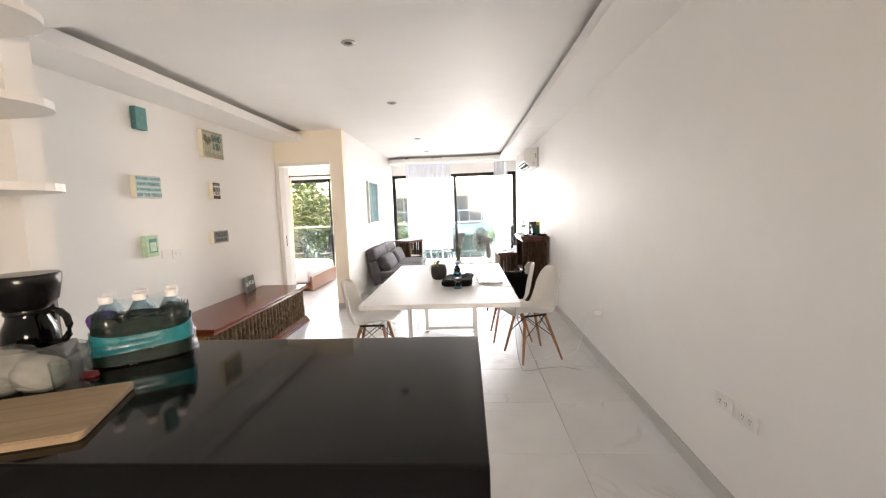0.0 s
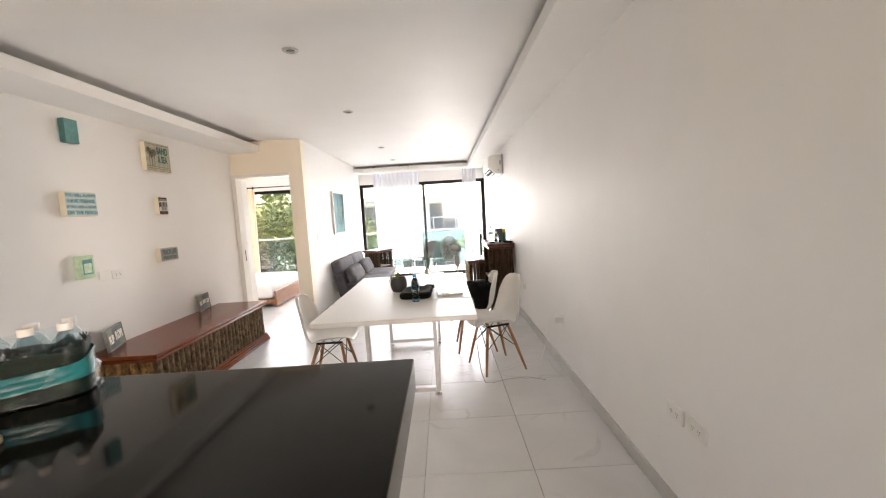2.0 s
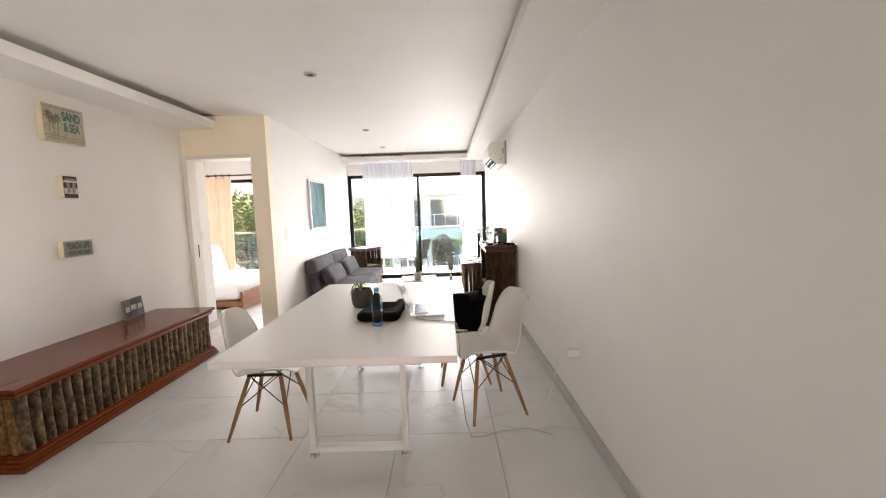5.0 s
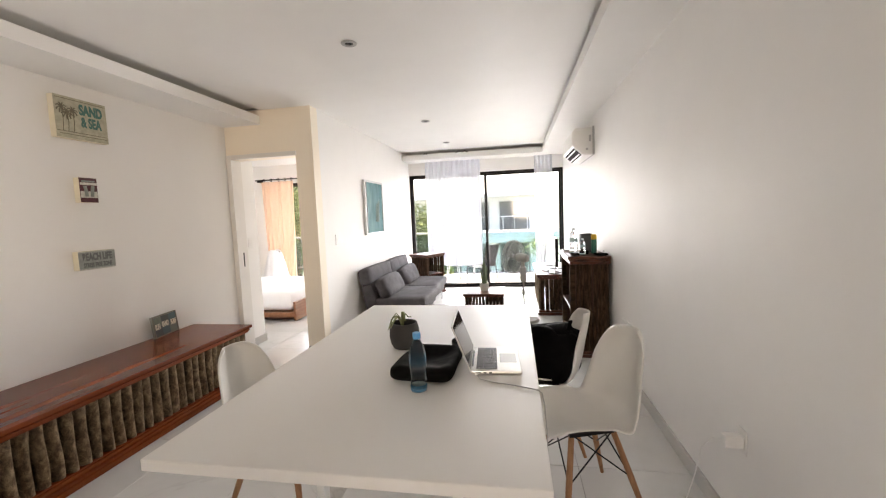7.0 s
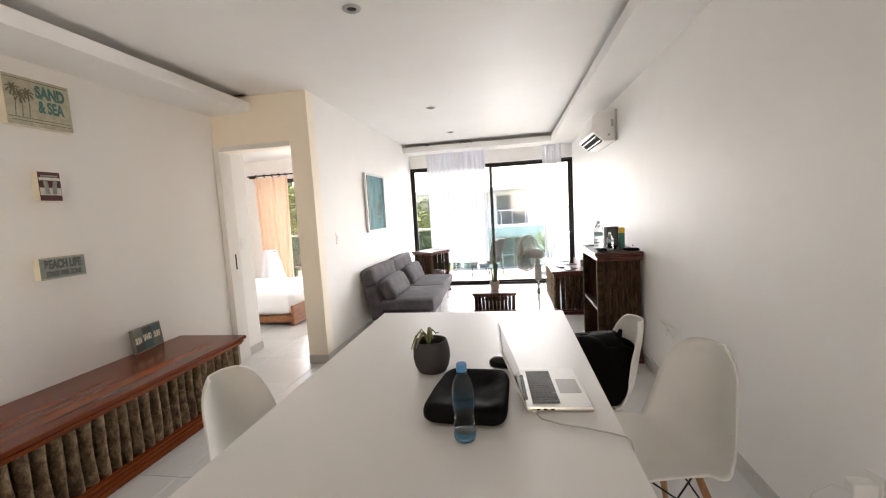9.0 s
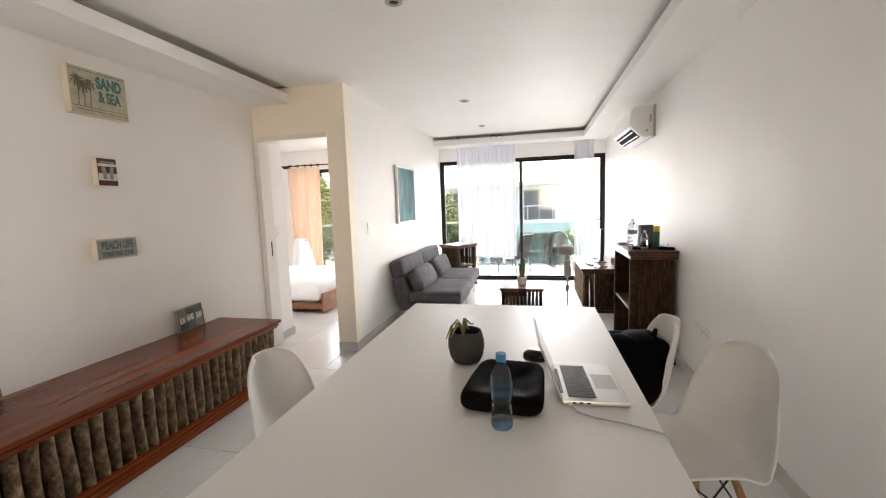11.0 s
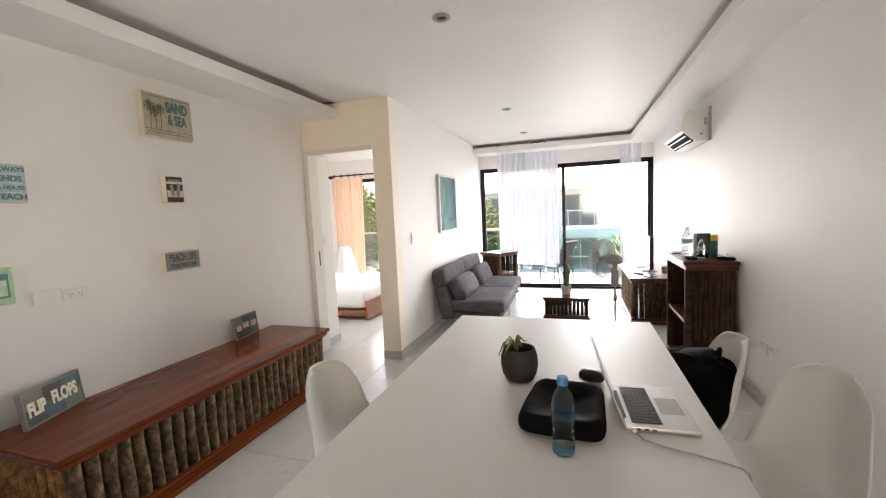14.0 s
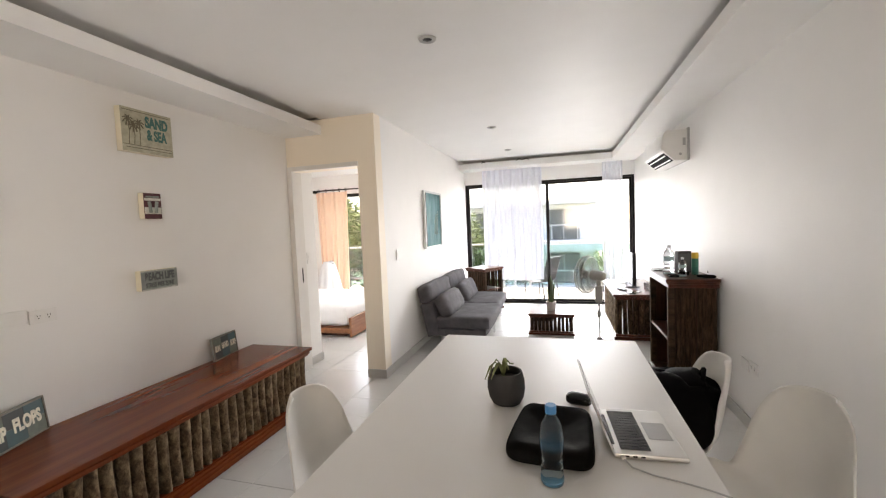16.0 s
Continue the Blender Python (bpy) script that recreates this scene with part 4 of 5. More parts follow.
# ---- things on the dining table ----
TZ0 = 0.7505
RUBBER = plain("black_knit_cover", (0.004, 0.004, 0.004), 0.8, var=0.3, scale=14, fine=160, relief=0.3, spec=0.08)
SILVER = plain("silver_aluminium", (0.58, 0.57, 0.55), 0.35, 0.6, var=0.03, relief=0.02)

# laptop: u towards the user, v along the hinge
laptop = thing("laptop", "open silver laptop with black keyboard", "laptop", pose(0.087, 3.375, TZ0, 0, 0, 3.5))
part("base", boxes((0.0, 0.0, 0.003, 0.205, 0.30, 0.017), bevel=0.005), SILVER, laptop)
part("keyboard_well", boxes((0.022, 0.022, 0.0172, 0.108, 0.278, 0.0180)), plain("keyboard_well", (0.30, 0.30, 0.29), 0.4, 0.5), laptop)
part("trackpad", boxes((0.120, 0.095, 0.0172, 0.190, 0.205, 0.0178), bevel=0.0002), plain("trackpad_glass", (0.48, 0.48, 0.47), 0.25, 0.3), laptop, "pale grey trackpad")
bm = bmesh.new()
box(bm, -0.0068, -0.0072, 0, 0.0068, 0.0072, 0.0016, 0.0004, 1)
key_mesh = bpy.data.meshes.new("key")
bm.to_mesh(key_mesh)
bm.free()
key_mesh.materials.append(BLACK)
for r in range(6):
    for k in range(14):
        if r == 5 and 4 <= k <= 8 and k != 6:
            continue
        o = new("key", key_mesh)
        o.parent = laptop
        o.matrix_basis = pose(0.030 + 0.0142 * r, 0.0325 + 0.0181 * k, 0.018) @ Matrix.Diagonal((1, 5.6 if (r == 5 and k == 6) else 1, 1, 1))
lid = part("screen_lid", boxes((-0.006, 0.0, 0.0, 0.0, 0.30, 0.20), bevel=0.003, m=pose(0.004, 0, 0.014, 0, -21, 0)), SILVER, laptop)
part("display", boxes((0.0003, 0.006, 0.012, 0.0012, 0.294, 0.193), m=pose(0.004, 0, 0.014, 0, -21, 0)), plain("display_glass", (0.012, 0.012, 0.014), 0.08), lid, "black glossy display")
part("hinge", boxes((-0.004, 0.05, 0.004, 0.012, 0.25, 0.018), bevel=0.004), BLACK, laptop, "black hinge bar")
for k in range(3):
    part("port", boxes((0.03 + 0.022 * k, -0.0005, 0.008, 0.042 + 0.022 * k, 0.002, 0.013)), BLACK, laptop)
for a in (0.02, 0.185):
    for b_ in (0.02, 0.28):
        part("rubber_foot", boxes((a - 0.006, b_ - 0.006, 0, a + 0.006, b_ + 0.006, 0.0032)), BLACK, laptop)
cable = thing("laptop_cable", "thin grey charging cable hanging over the table edge", "cable")
bm = bmesh.new()
pipe(bm, [(0.112, 3.376, 0.761), (0.115, 3.36, 0.758), (0.13, 3.335, 0.7535), (0.18, 3.308, 0.7535), (0.25, 3.29, 0.7535), (0.31, 3.268, 0.7535), (0.345, 3.25, 0.754), (0.358, 3.245, 0.745), (0.366, 3.24, 0.70), (0.372, 3.25, 0.60), (0.375, 3.28, 0.46), (0.38, 3.30, 0.3), (0.40, 3.31, 0.12), (0.43, 3.32, 0.02), (0.50, 3.34, 0.005), (0.62, 3.40, 0.004), (0.80, 3.42, 0.004), (0.93, 3.34, 0.004)], 0.0024, 6)
part("cord", bm, PLASTIC_GREY, cable, smooth=True)
part("connector", boxes((0.106, 3.362, 0.756, 0.118, 3.378, 0.764), bevel=0.002), PLASTIC_WHITE, cable, "white connector")

pouch = thing("travel_pillow", "black fabric lumbar cushion with a hollow middle", "cushion")
bm = bmesh.new()


def pouchf(u, v):
    """A lumbar cushion: rounded square plan, fat front and back rolls, hollow middle."""
    a, b_ = 2 * math.pi * u, math.pi * (v - 0.5)
    ca, sa, cb, sb = math.cos(a), math.sin(a), math.cos(b_), math.sin(b_)

    def pw(q, e):
        return math.copysign(abs(q) ** e, q)
    x, y, z = pw(ca, 0.30) * pw(cb, 0.42), pw(sa, 0.30) * pw(cb, 0.42), pw(sb, 0.7)
    wide = 0.124 - 0.008 * y
    h = 0.030 + 0.010 * y * y + 0.004 * y
    hollow = 0.026 * max(0.0, 1 - (x / 0.92) ** 2) * max(0.0, 1 - ((y - 0.05) / 0.85) ** 2)
    zz = 0.043 + z * h + 0.016 * (y + 1) * 0.5
    if z > 0:
        zz -= hollow * z ** 0.5
    wrinkle = 0.0025 * noise.noise((x * 3.0, y * 3.0, z * 2 + 4))
    return Vector((x * wide + 0.004 * x * x * y, y * 0.160, max(0.0, zz - 0.014 - 0.016 * max(0.0, y)) + wrinkle * (1 if z > -0.3 else 0)))


grid_mesh(bm, pouchf, 64, 32)
bmesh.ops.remove_doubles(bm, verts=bm.verts, dist=0.0004)
bmesh.ops.transform(bm, matrix=pose(-0.090, 3.428, TZ0 + 0.001, 0, 0, -3), verts=bm.verts)
part("cover", bm, RUBBER, pouch, smooth=True)

bottle_prof = [(0.020, 0.0), (0.029, 0.003), (0.0315, 0.010), (0.0315, 0.022), (0.0285, 0.027), (0.0305, 0.034), (0.0305, 0.046), (0.0275, 0.052), (0.0290, 0.060), (0.0285, 0.072), (0.0265, 0.078), (0.0305, 0.09), (0.0315, 0.10), (0.0315, 0.132), (0.0298, 0.146), (0.0250, 0.168), (0.015, 0.186), (0.0125, 0.193), (0.0125, 0.203)]
BLUE_PET, bnt, bb = shader("pale_blue_water_bottle")
bb.inputs["Transmission Weight"].default_value, bb.inputs["IOR"].default_value = 1.0, 1.30
bb.inputs["Base Color"].default_value = (0.78, 0.91, 0.97, 1)
nt_fine = noise_tex(bnt, mapped(bnt, (1, 1, 1)), 60.0, 2.0)
nt_big = noise_tex(bnt, mapped(bnt, (1, 1, 1)), 9.0, 2.0)
bnt.links.new(ramp(bnt, nt_big, [(0.3, (0.02,) * 3), (0.7, (0.09,) * 3)]), bb.inputs["Roughness"])
bump(bnt, bb, nt_fine, 0.25, 0.003)
CLEAR_WATER, cnt, cb_ = shader("clear_water_bottle")
cb_.inputs["Transmission Weight"].default_value, cb_.inputs["IOR"].default_value, cb_.inputs["Roughness"].default_value = 1.0, 1.28, 0.03
cb_.inputs["Base Color"].default_value = (0.90, 0.95, 0.97, 1)
bump(cnt, cb_, noise_tex(cnt, mapped(cnt), 60.0, 2.0), 0.25, 0.003)
CLEAR_PET = clear("clear_bottle_plastic", (0.78, 0.85, 0.87), 0.08)


def bottle(m, label, scale_=1.0, shell=None, cap=(0.03, 0.16, 0.35), label_col=(0.10, 0.33, 0.55), wide=1.0, group="", wrap_=None):
    b_ = thing("water_bottle", label, "bottle", m, group)
    pr = [(r * scale_ * wide, z * scale_) for r, z in bottle_prof]
    bm = bmesh.new()
    lathe(bm, pr, 24, caps=shell in (BLUE_PET, CLEAR_WATER))
    part("body", bm, shell or CLEAR_PET, b_, smooth=True).visible_shadow = False
    bm = bmesh.new()
    lathe(bm, [(0.0145 * scale_, 0.197 * scale_), (0.0148 * scale_, 0.2 * scale_), (0.0148 * scale_, 0.216 * scale_), (0.0135 * scale_, 0.219 * scale_)], 20)
    part("cap", bm, plain("bottle_cap", cap, 0.4), b_, smooth=True)
    bm = bmesh.new()
    lathe(bm, [(0.0320 * scale_ * wide, 0.100 * scale_), (0.0321 * scale_ * wide, 0.130 * scale_)], 24, caps=False)
    part("label", bm, wrap_ or plain("bottle_label", label_col, 0.4), b_, "printed wrap label", smooth=True)
    bm = bmesh.new()
    lathe(bm, [(0.018 * scale_, 0.001), (0.024 * scale_ * wide, 0.004), (0.026 * scale_ * wide, 0.012)], 20)
    part("base_cup", bm, plain("bottle_base", tuple(c * 0.8 for c in label_col), 0.3), b_, smooth=True)
    return b_


bottle(pose(-0.088, 3.222, TZ0), "blue tinted plastic water bottle with blue cap", 1.0, BLUE_PET, (0.03, 0.20, 0.42), (0.10, 0.30, 0.46), wrap_=clear("blue_label_film", (0.30, 0.56, 0.74), 0.1))

pot = thing("plant_pot", "round charcoal plant pot with a drooping succulent", "potted plant", pose(-0.272, 3.70, TZ0))
CHARCOAL = plain("charcoal_ceramic", (0.028, 0.027, 0.027), 0.7, var=0.2, scale=20, relief=0.2)
bm = bmesh.new()
lathe(bm, [(0.045, 0.0), (0.056, 0.004), (0.068, 0.028), (0.074, 0.06), (0.073, 0.09), (0.066, 0.118), (0.063, 0.127), (0.058, 0.127), (0.060, 0.11), (0.060, 0.095)], 36, caps=False)
part("bowl", bm, CHARCOAL, pot, smooth=True)
bm = bmesh.new()
lathe(bm, [(0.001, 0.1), (0.03, 0.099), (0.061, 0.095)], 24)
part("soil", bm, plain("dark_soil", (0.03, 0.022, 0.016), 0.95, var=0.4, scale=60, relief=0.8), pot)
LEAF = plain("succulent_leaf", (0.16, 0.19, 0.08), 0.5, var=0.35, scale=25)


def blade(bm, pts, w, thick=0.003):
    """A tapered leaf along the points, folded a little along its middle."""
    pts = [Vector(p) for p in pts]
    n = len(pts)
    rows = []
    for i, p in enumerate(pts):
        d = (pts[min(i + 1, n - 1)] - pts[max(i - 1, 0)]).normalized()
        side = d.cross(Vector((0.2, 0.3, 1))).normalized()
        up = side.cross(d).normalized()
        k = w * math.sin(math.pi * (0.12 + 0.86 * i / (n - 1)))
        rows.append([bm.verts.new(p + side * k), bm.verts.new(p - up * thick), bm.verts.new(p - side * k), bm.verts.new(p + up * thick)])
    for a, b_ in zip(rows, rows[1:]):
        for k in range(4):
            bm.faces.new((a[k], a[(k + 1) % 4], b_[(k + 1) % 4], b_[k]))
    bm.faces.new(rows[0][::-1])
    bm.faces.new(rows[-1])


for k, (dx, dy, top, drop) in enumerate(((-0.045, -0.03, 0.175, 0.10), (-0.03, -0.055, 0.165, 0.115), (0.02, -0.02, 0.18, 0.14), (-0.06, 0.0, 0.16, 0.085), (0.03, 0.03, 0.165, 0.145))):
    bm = bmesh.new()
    blade(bm, [(-0.01, 0, 0.095), (-0.01 + dx * 0.2, dy * 0.2, top * 0.88), (-0.01 + dx * 0.5, dy * 0.5, top), (-0.01 + dx * 0.85, dy * 0.85, top - 0.018), (-0.01 + dx * 1.25, dy * 1.2, drop)], 0.009)
    part("leaf", bm, LEAF, pot, "drooping green leaf", smooth=True)

mouse = thing("sunglasses_case", "small black sunglasses case", "case")
bm = bmesh.new()
soft_box(bm, -0.042, -0.022, 0, 0.042, 0.022, 0.036, 0.006, 6, seed=3)
bmesh.ops.transform(bm, matrix=pose(0.002, 3.735, TZ0, 0, 0, -14), verts=bm.verts)
part("shell", bm, BLACK, mouse, smooth=True)

# ---- backpack on the far chair ----
pack = thing("backpack", "black fabric backpack slumped on a chair", "backpack", pose(0.425, 4.28, 0.415, 0, 0, 172))
bm = bmesh.new()
soft_box(bm, -0.20, -0.19, 0.0, 0.14, 0.19, 0.25, 0.03, 16, wob=0.045, seed=2.0)
part("bag_body", bm, BLACK_CLOTH, pack, smooth=True)
bm = bmesh.new()
soft_box(bm, -0.16, -0.13, 0.15, 0.0, 0.12, 0.28, 0.02, 8, wob=0.035, seed=8.0)
part("top_flap", bm, BLACK_CLOTH, pack, smooth=True)
bm = bmesh.new()
soft_box(bm, 0.10, -0.12, 0.02, 0.19, 0.12, 0.17, 0.02, 8, wob=0.02, seed=5.0)
part("front_pocket", bm, BLACK_CLOTH, pack, smooth=True)
bm = bmesh.new()
pipe(bm, [(-0.15, -0.04, 0.27), (-0.165, -0.02, 0.315), (-0.16, 0.02, 0.325), (-0.15, 0.05, 0.275)], 0.010, 8)
part("grab_loop", bm, BLACK_CLOTH, pack, "fabric grab loop", smooth=True)
for y in (-0.09, 0.09):
    bm = bmesh.new()
    pipe(bm, [(-0.11, y, 0.25), (0.02, y * 1.2, 0.255), (0.10, y * 1.4, 0.225), (0.19, y * 1.5, 0.12), (0.2, y * 1.6, 0.01), (0.22, y * 1.6, -0.10)], 0.011, 6)
    part("strap", bm, BLACK_CLOTH, pack, "hanging strap", smooth=True)

# ---- kitchen counter things ----
CT = 0.9305
board = thing("cutting_board", "pale bamboo cutting board", "cutting board", pose(-1.04, 0.885, CT, 0, 0, 22))
bm = bmesh.new()
out = []
for cx, cy, r, a0 in ((0.125, 0.123, 0.012, 0), (-0.238, 0.123, 0.012, 90), (-0.238, -0.123, 0.012, 180), (0.115, -0.135, 0.020, 270)):
    for k in range(7):
        a = radians(a0 + k * 15)
        out.append((cx + r * math.cos(a), cy + r * math.sin(a)))
f = bm.faces.new([bm.verts.new((x, y, 0.0)) for x, y in out])
r = bmesh.ops.extrude_face_region(bm, geom=[f])
bmesh.ops.translate(bm, verts=[v for v in r["geom"] if isinstance(v, bmesh.types.BMVert)], vec=(0, 0, 0.02))
bmesh.ops.recalc_face_normals(bm, faces=bm.faces)
bmesh.ops.bevel(bm, geom=[e for e in bm.edges if abs(e.verts[0].co.z - e.verts[1].co.z) < 1e-5], offset=0.003, segments=2, affect="EDGES")
part("board", bm, wood("bamboo", (0.23, 0.155, 0.09), (0.30, 0.21, 0.13), (0.35, 0.26, 0.165), (1.2, 16, 16), 0.55, 0.0), board, smooth=True)

maker = thing("coffee_maker", "black drip coffee maker with glass carafe", "coffee maker", pose(-1.51, 1.27, CT, 0, 0, 38) @ Matrix.Diagonal((1, 1, 0.95, 1)))
part("base", boxes((-0.10, -0.10, 0, 0.10, 0.14, 0.035), bevel=0.012), BLACK, maker)
part("tower", boxes((-0.06, 0.06, 0.035, 0.06, 0.13, 0.30), bevel=0.012), BLACK, maker)
bm = bmesh.new()
lathe(bm, [(0.062, 0.20), (0.085, 0.225), (0.098, 0.29), (0.100, 0.318), (0.096, 0.324), (0.02, 0.328)], 32)
part("filter_basket", bm, BLACK, maker, smooth=True)
carafe = bmesh.new()
lathe(carafe, [(0.055, 0.038), (0.072, 0.045), (0.078, 0.085), (0.072, 0.125), (0.056, 0.165), (0.054, 0.185)], 32, caps=False)
cf = part("carafe", carafe, clear("smoked_carafe_glass", (0.10, 0.10, 0.10), 0.05), maker, "dark glass carafe", smooth=True)
bm = bmesh.new()
pipe(bm, [(0.050, -0.055, 0.185), (0.075, -0.08, 0.198), (0.10, -0.108, 0.194), (0.117, -0.126, 0.175), (0.123, -0.132, 0.145), (0.118, -0.128, 0.112), (0.100, -0.108, 0.085), (0.062, -0.062, 0.075)], 0.011, 8)
part("handle", bm, BLACK, cf, "black plastic handle", smooth=True)
bm = bmesh.new()
lathe(bm, [(0.057, 0.18), (0.060, 0.186), (0.058, 0.198), (0.02, 0.2)], 28)
part("lid", bm, BLACK, cf, smooth=True)

wrap = thing("water_bottle_pack", "shrink-wrapped pack of water bottles with teal band", "bottle pack", pose(-1.145, 1.325, CT, 0, 0, 36) @ Matrix.Diagonal((1.12, 1.08, 0.93, 1)))
TEALW = plain("teal_printed_film", (0.003, 0.16, 0.18), 0.28, var=0.25, scale=14)
FOREST = plain("dark_forest_print", (0.009, 0.020, 0.015), 0.7, var=0.7, scale=34, spec=0.15)
FILM = clear("shrink_film", (0.90, 0.95, 0.96), 0.14, 0.02, 0.6)
for i in range(3):
    for j in range(2):
        m_ = Matrix.Translation(((i - 1) * 0.08, (j - 0.5) * 0.08, 0))
        bm = bmesh.new()
        lathe(bm, [(r * 1.25, z * 1.12) for r, z in bottle_prof], 18, m_, caps=False)
        bt = part("bottle", bm, CLEAR_PET, wrap, "clear plastic bottle", smooth=True)
        bm = bmesh.new()
        lathe(bm, [(0.017, 0.222), (0.0175, 0.226), (0.0175, 0.243), (0.016, 0.246)], 16, m_)
        part("cap", bm, PLASTIC_WHITE, bt, "white cap", smooth=True)
        bm = bmesh.new()
        lathe(bm, [(0.0385, 0.012), (0.039, 0.03), (0.0395, 0.135), (0.036, 0.155)], 18, m_, caps=False)
        part("label", bm, FOREST, bt, "dark printed label", smooth=True)


def band(z0, z1, grow, top_in=0.0, wob=0.0, jag=0.0, slant=0.0):
    bm = bmesh.new()

    def f(u, v):
        a = 2 * math.pi * u
        c, s_ = math.cos(a), math.sin(a)
        g = grow - top_in * v * v
        x = math.copysign(abs(c) ** 0.5, c) * (0.118 + g)
        y = math.copysign(abs(s_) ** 0.5, s_) * (0.078 + g)
        d = wob * noise.noise((x * 25, y * 25, v * 5))
        return Vector((x + d, y + d, z0 + (z1 - z0) * v + (0.012 * math.sin(2 * a + 1) if wob else 0) * v + slant * x + jag * max(0.0, v - 0.7) * noise.noise((math.cos(a) * 9, math.sin(a) * 9, 3.0))))
    grid_mesh(bm, f, 72, 8)
    bmesh.ops.remove_doubles(bm, verts=bm.verts, dist=0.0005)
    return bm


part("forest_band", band(0.006, 0.172, 0.007, 0.004, 0.006, 0.10), FOREST, wrap, "dark forest printed film", smooth=True)
part("teal_band", band(0.052, 0.118, 0.011, wob=0.004, slant=0.07), TEALW, wrap, "glossy teal printed band", smooth=True)
part("film", band(0.003, 0.230, 0.016, 0.058, 0.022), FILM, wrap, "crinkled clear shrink film", smooth=True).visible_shadow = False
bag = thing("purple_bag", "purple plastic bag behind the water bottles", "bag")
bm = bmesh.new()
soft_box(bm, -1.325, 1.30, CT + 0.004, -1.268, 1.385, CT + 0.150, 0.008, 12, 0.55, 0.03, 4.0)
part("bag", bm, plain("purple_film", (0.13, 0.06, 0.26), 0.25, var=0.4, scale=25), bag, smooth=True)
bag = thing("bread_bag", "clear plastic bag of white bread rolls", "bag")
for k, (x, y, r) in enumerate(((-1.35, 1.05, 0.062), (-1.25, 1.06, 0.052), (-1.42, 1.12, 0.055))):
    bm = bmesh.new()
    soft_box(bm, x - r, y - r * 0.8, CT + 0.002, x + r, y + r * 0.8, CT + r * 1.5, 0.02, 6, wob=0.012, seed=k * 4.0)
    part("bread_roll", bm, plain("pale_bread", (0.30, 0.30, 0.27), 0.8, var=0.12, scale=14), bag, smooth=True)
bm = bmesh.new()
soft_box(bm, -1.48, 0.985, CT + 0.0005, -1.18, 1.16, CT + 0.098, 0.01, 18, 0.8, 0.04, 1.0)
part("plastic_film", bm, clear("bag_film", (0.88, 0.89, 0.88), 0.16, 0.12, 0.9), bag, "crinkled clear film", smooth=True).visible_shadow = False
rib = thing("red_wrapper", "small red and white food wrapper", "wrapper")
bm = bmesh.new()
soft_box(bm, -1.205, 1.13, CT, -1.160, 1.155, CT + 0.020, 0.004, 6, wob=0.012, seed=6.0)
part("wrapper", bm, plain("red_film", (0.16, 0.012, 0.016), 0.35), rib, smooth=True)
gl = thing("drinking_glass", "clear drinking glass tumbler", "glass", pose(-1.12, 1.02, CT))
bm = bmesh.new()
lathe(bm, [(0.001, 0.004), (0.028, 0.004), (0.030, 0.0), (0.031, 0.006), (0.038, 0.098), (0.0365, 0.098), (0.0295, 0.012), (0.001, 0.010)], 28, caps=False)
part("tumbler", bm, clear("tumbler_glass", (0.9, 0.92, 0.92), 0.03), gl, smooth=True)

# ---- things on the bookcase ----
BT = SZ + 0.0005
bottle(pose(0.845, 6.0, BT), "large clear water bottle on the bookcase", 1.15, CLEAR_WATER, (0.6, 0.65, 0.68), (0.34, 0.48, 0.50), 1.15)
bottle(pose(0.905, 5.83, BT), "small clear water bottle on the bookcase", 0.72, CLEAR_WATER, (0.6, 0.65, 0.68), (0.35, 0.5, 0.52), 1.3)
bx = thing("speaker_box", "dark grey upright box on the bookcase", "box", pose(0.975, 6.08, BT, 0, 0, 12))
part("box", boxes((-0.055, -0.03, 0, 0.055, 0.03, 0.19), bevel=0.004), plain("dark_grey_card", (0.06, 0.065, 0.07), 0.5), bx)
part("front_panel", boxes((-0.045, -0.0315, 0.02, 0.045, -0.030, 0.17)), plain("grey_card", (0.10, 0.11, 0.115), 0.5), bx)
can = thing("insect_spray_can", "green and yellow spray can on the bookcase", "spray can", pose(1.03, 5.95, BT))
bm = bmesh.new()
lathe(bm, [(0.024, 0), (0.026, 0.004), (0.026, 0.135), (0.022, 0.145)], 24)
part("can", bm, plain("green_can", (0.02, 0.14, 0.10), 0.3, 0.3), can, smooth=True)
bm = bmesh.new()
lathe(bm, [(0.0255, 0.138), (0.0265, 0.142), (0.0265, 0.178), (0.022, 0.186)], 24)
part("cap", bm, plain("yellow_cap", (0.62, 0.40, 0.03), 0.4), can, "yellow cap", smooth=True)
cap = thing("baseball_hat", "black fabric cap lying on the bookcase", "hat")
bm = bmesh.new()
soft_box(bm, 0.915, 5.72, BT, 1.03, 5.80, BT + 0.042, 0.01, 10, 0.8, 0.02, 7.0)
soft_box(bm, 1.00, 5.725, BT, 1.115, 5.78, BT + 0.02, 0.004, 8, 0.8, 0.012, 2.0)
part("crown", bm, BLACK_CLOTH, cap, smooth=True)
ph = thing("wallet", "black leather wallet on the bookcase", "wallet")
part("leather", boxes((0.80, 5.78, BT, 0.87, 5.87, BT + 0.02), bevel=0.006), RUBBER, ph)
ph = thing("black_phone", "black phone lying on the bookcase", "phone")
part("slab", boxes((0.775, 6.22, BT, 0.85, 6.36, BT + 0.012), bevel=0.004), BLACK, ph)
hp = thing("headphone_pouch", "small black pouch on the bookcase", "pouch")
bm = bmesh.new()
soft_box(bm, 0.90, 5.88, BT, 0.965, 5.95, BT + 0.035, 0.005, 6, wob=0.01, seed=9.0)
part("pouch", bm, BLACK_CLOTH, hp, smooth=True)

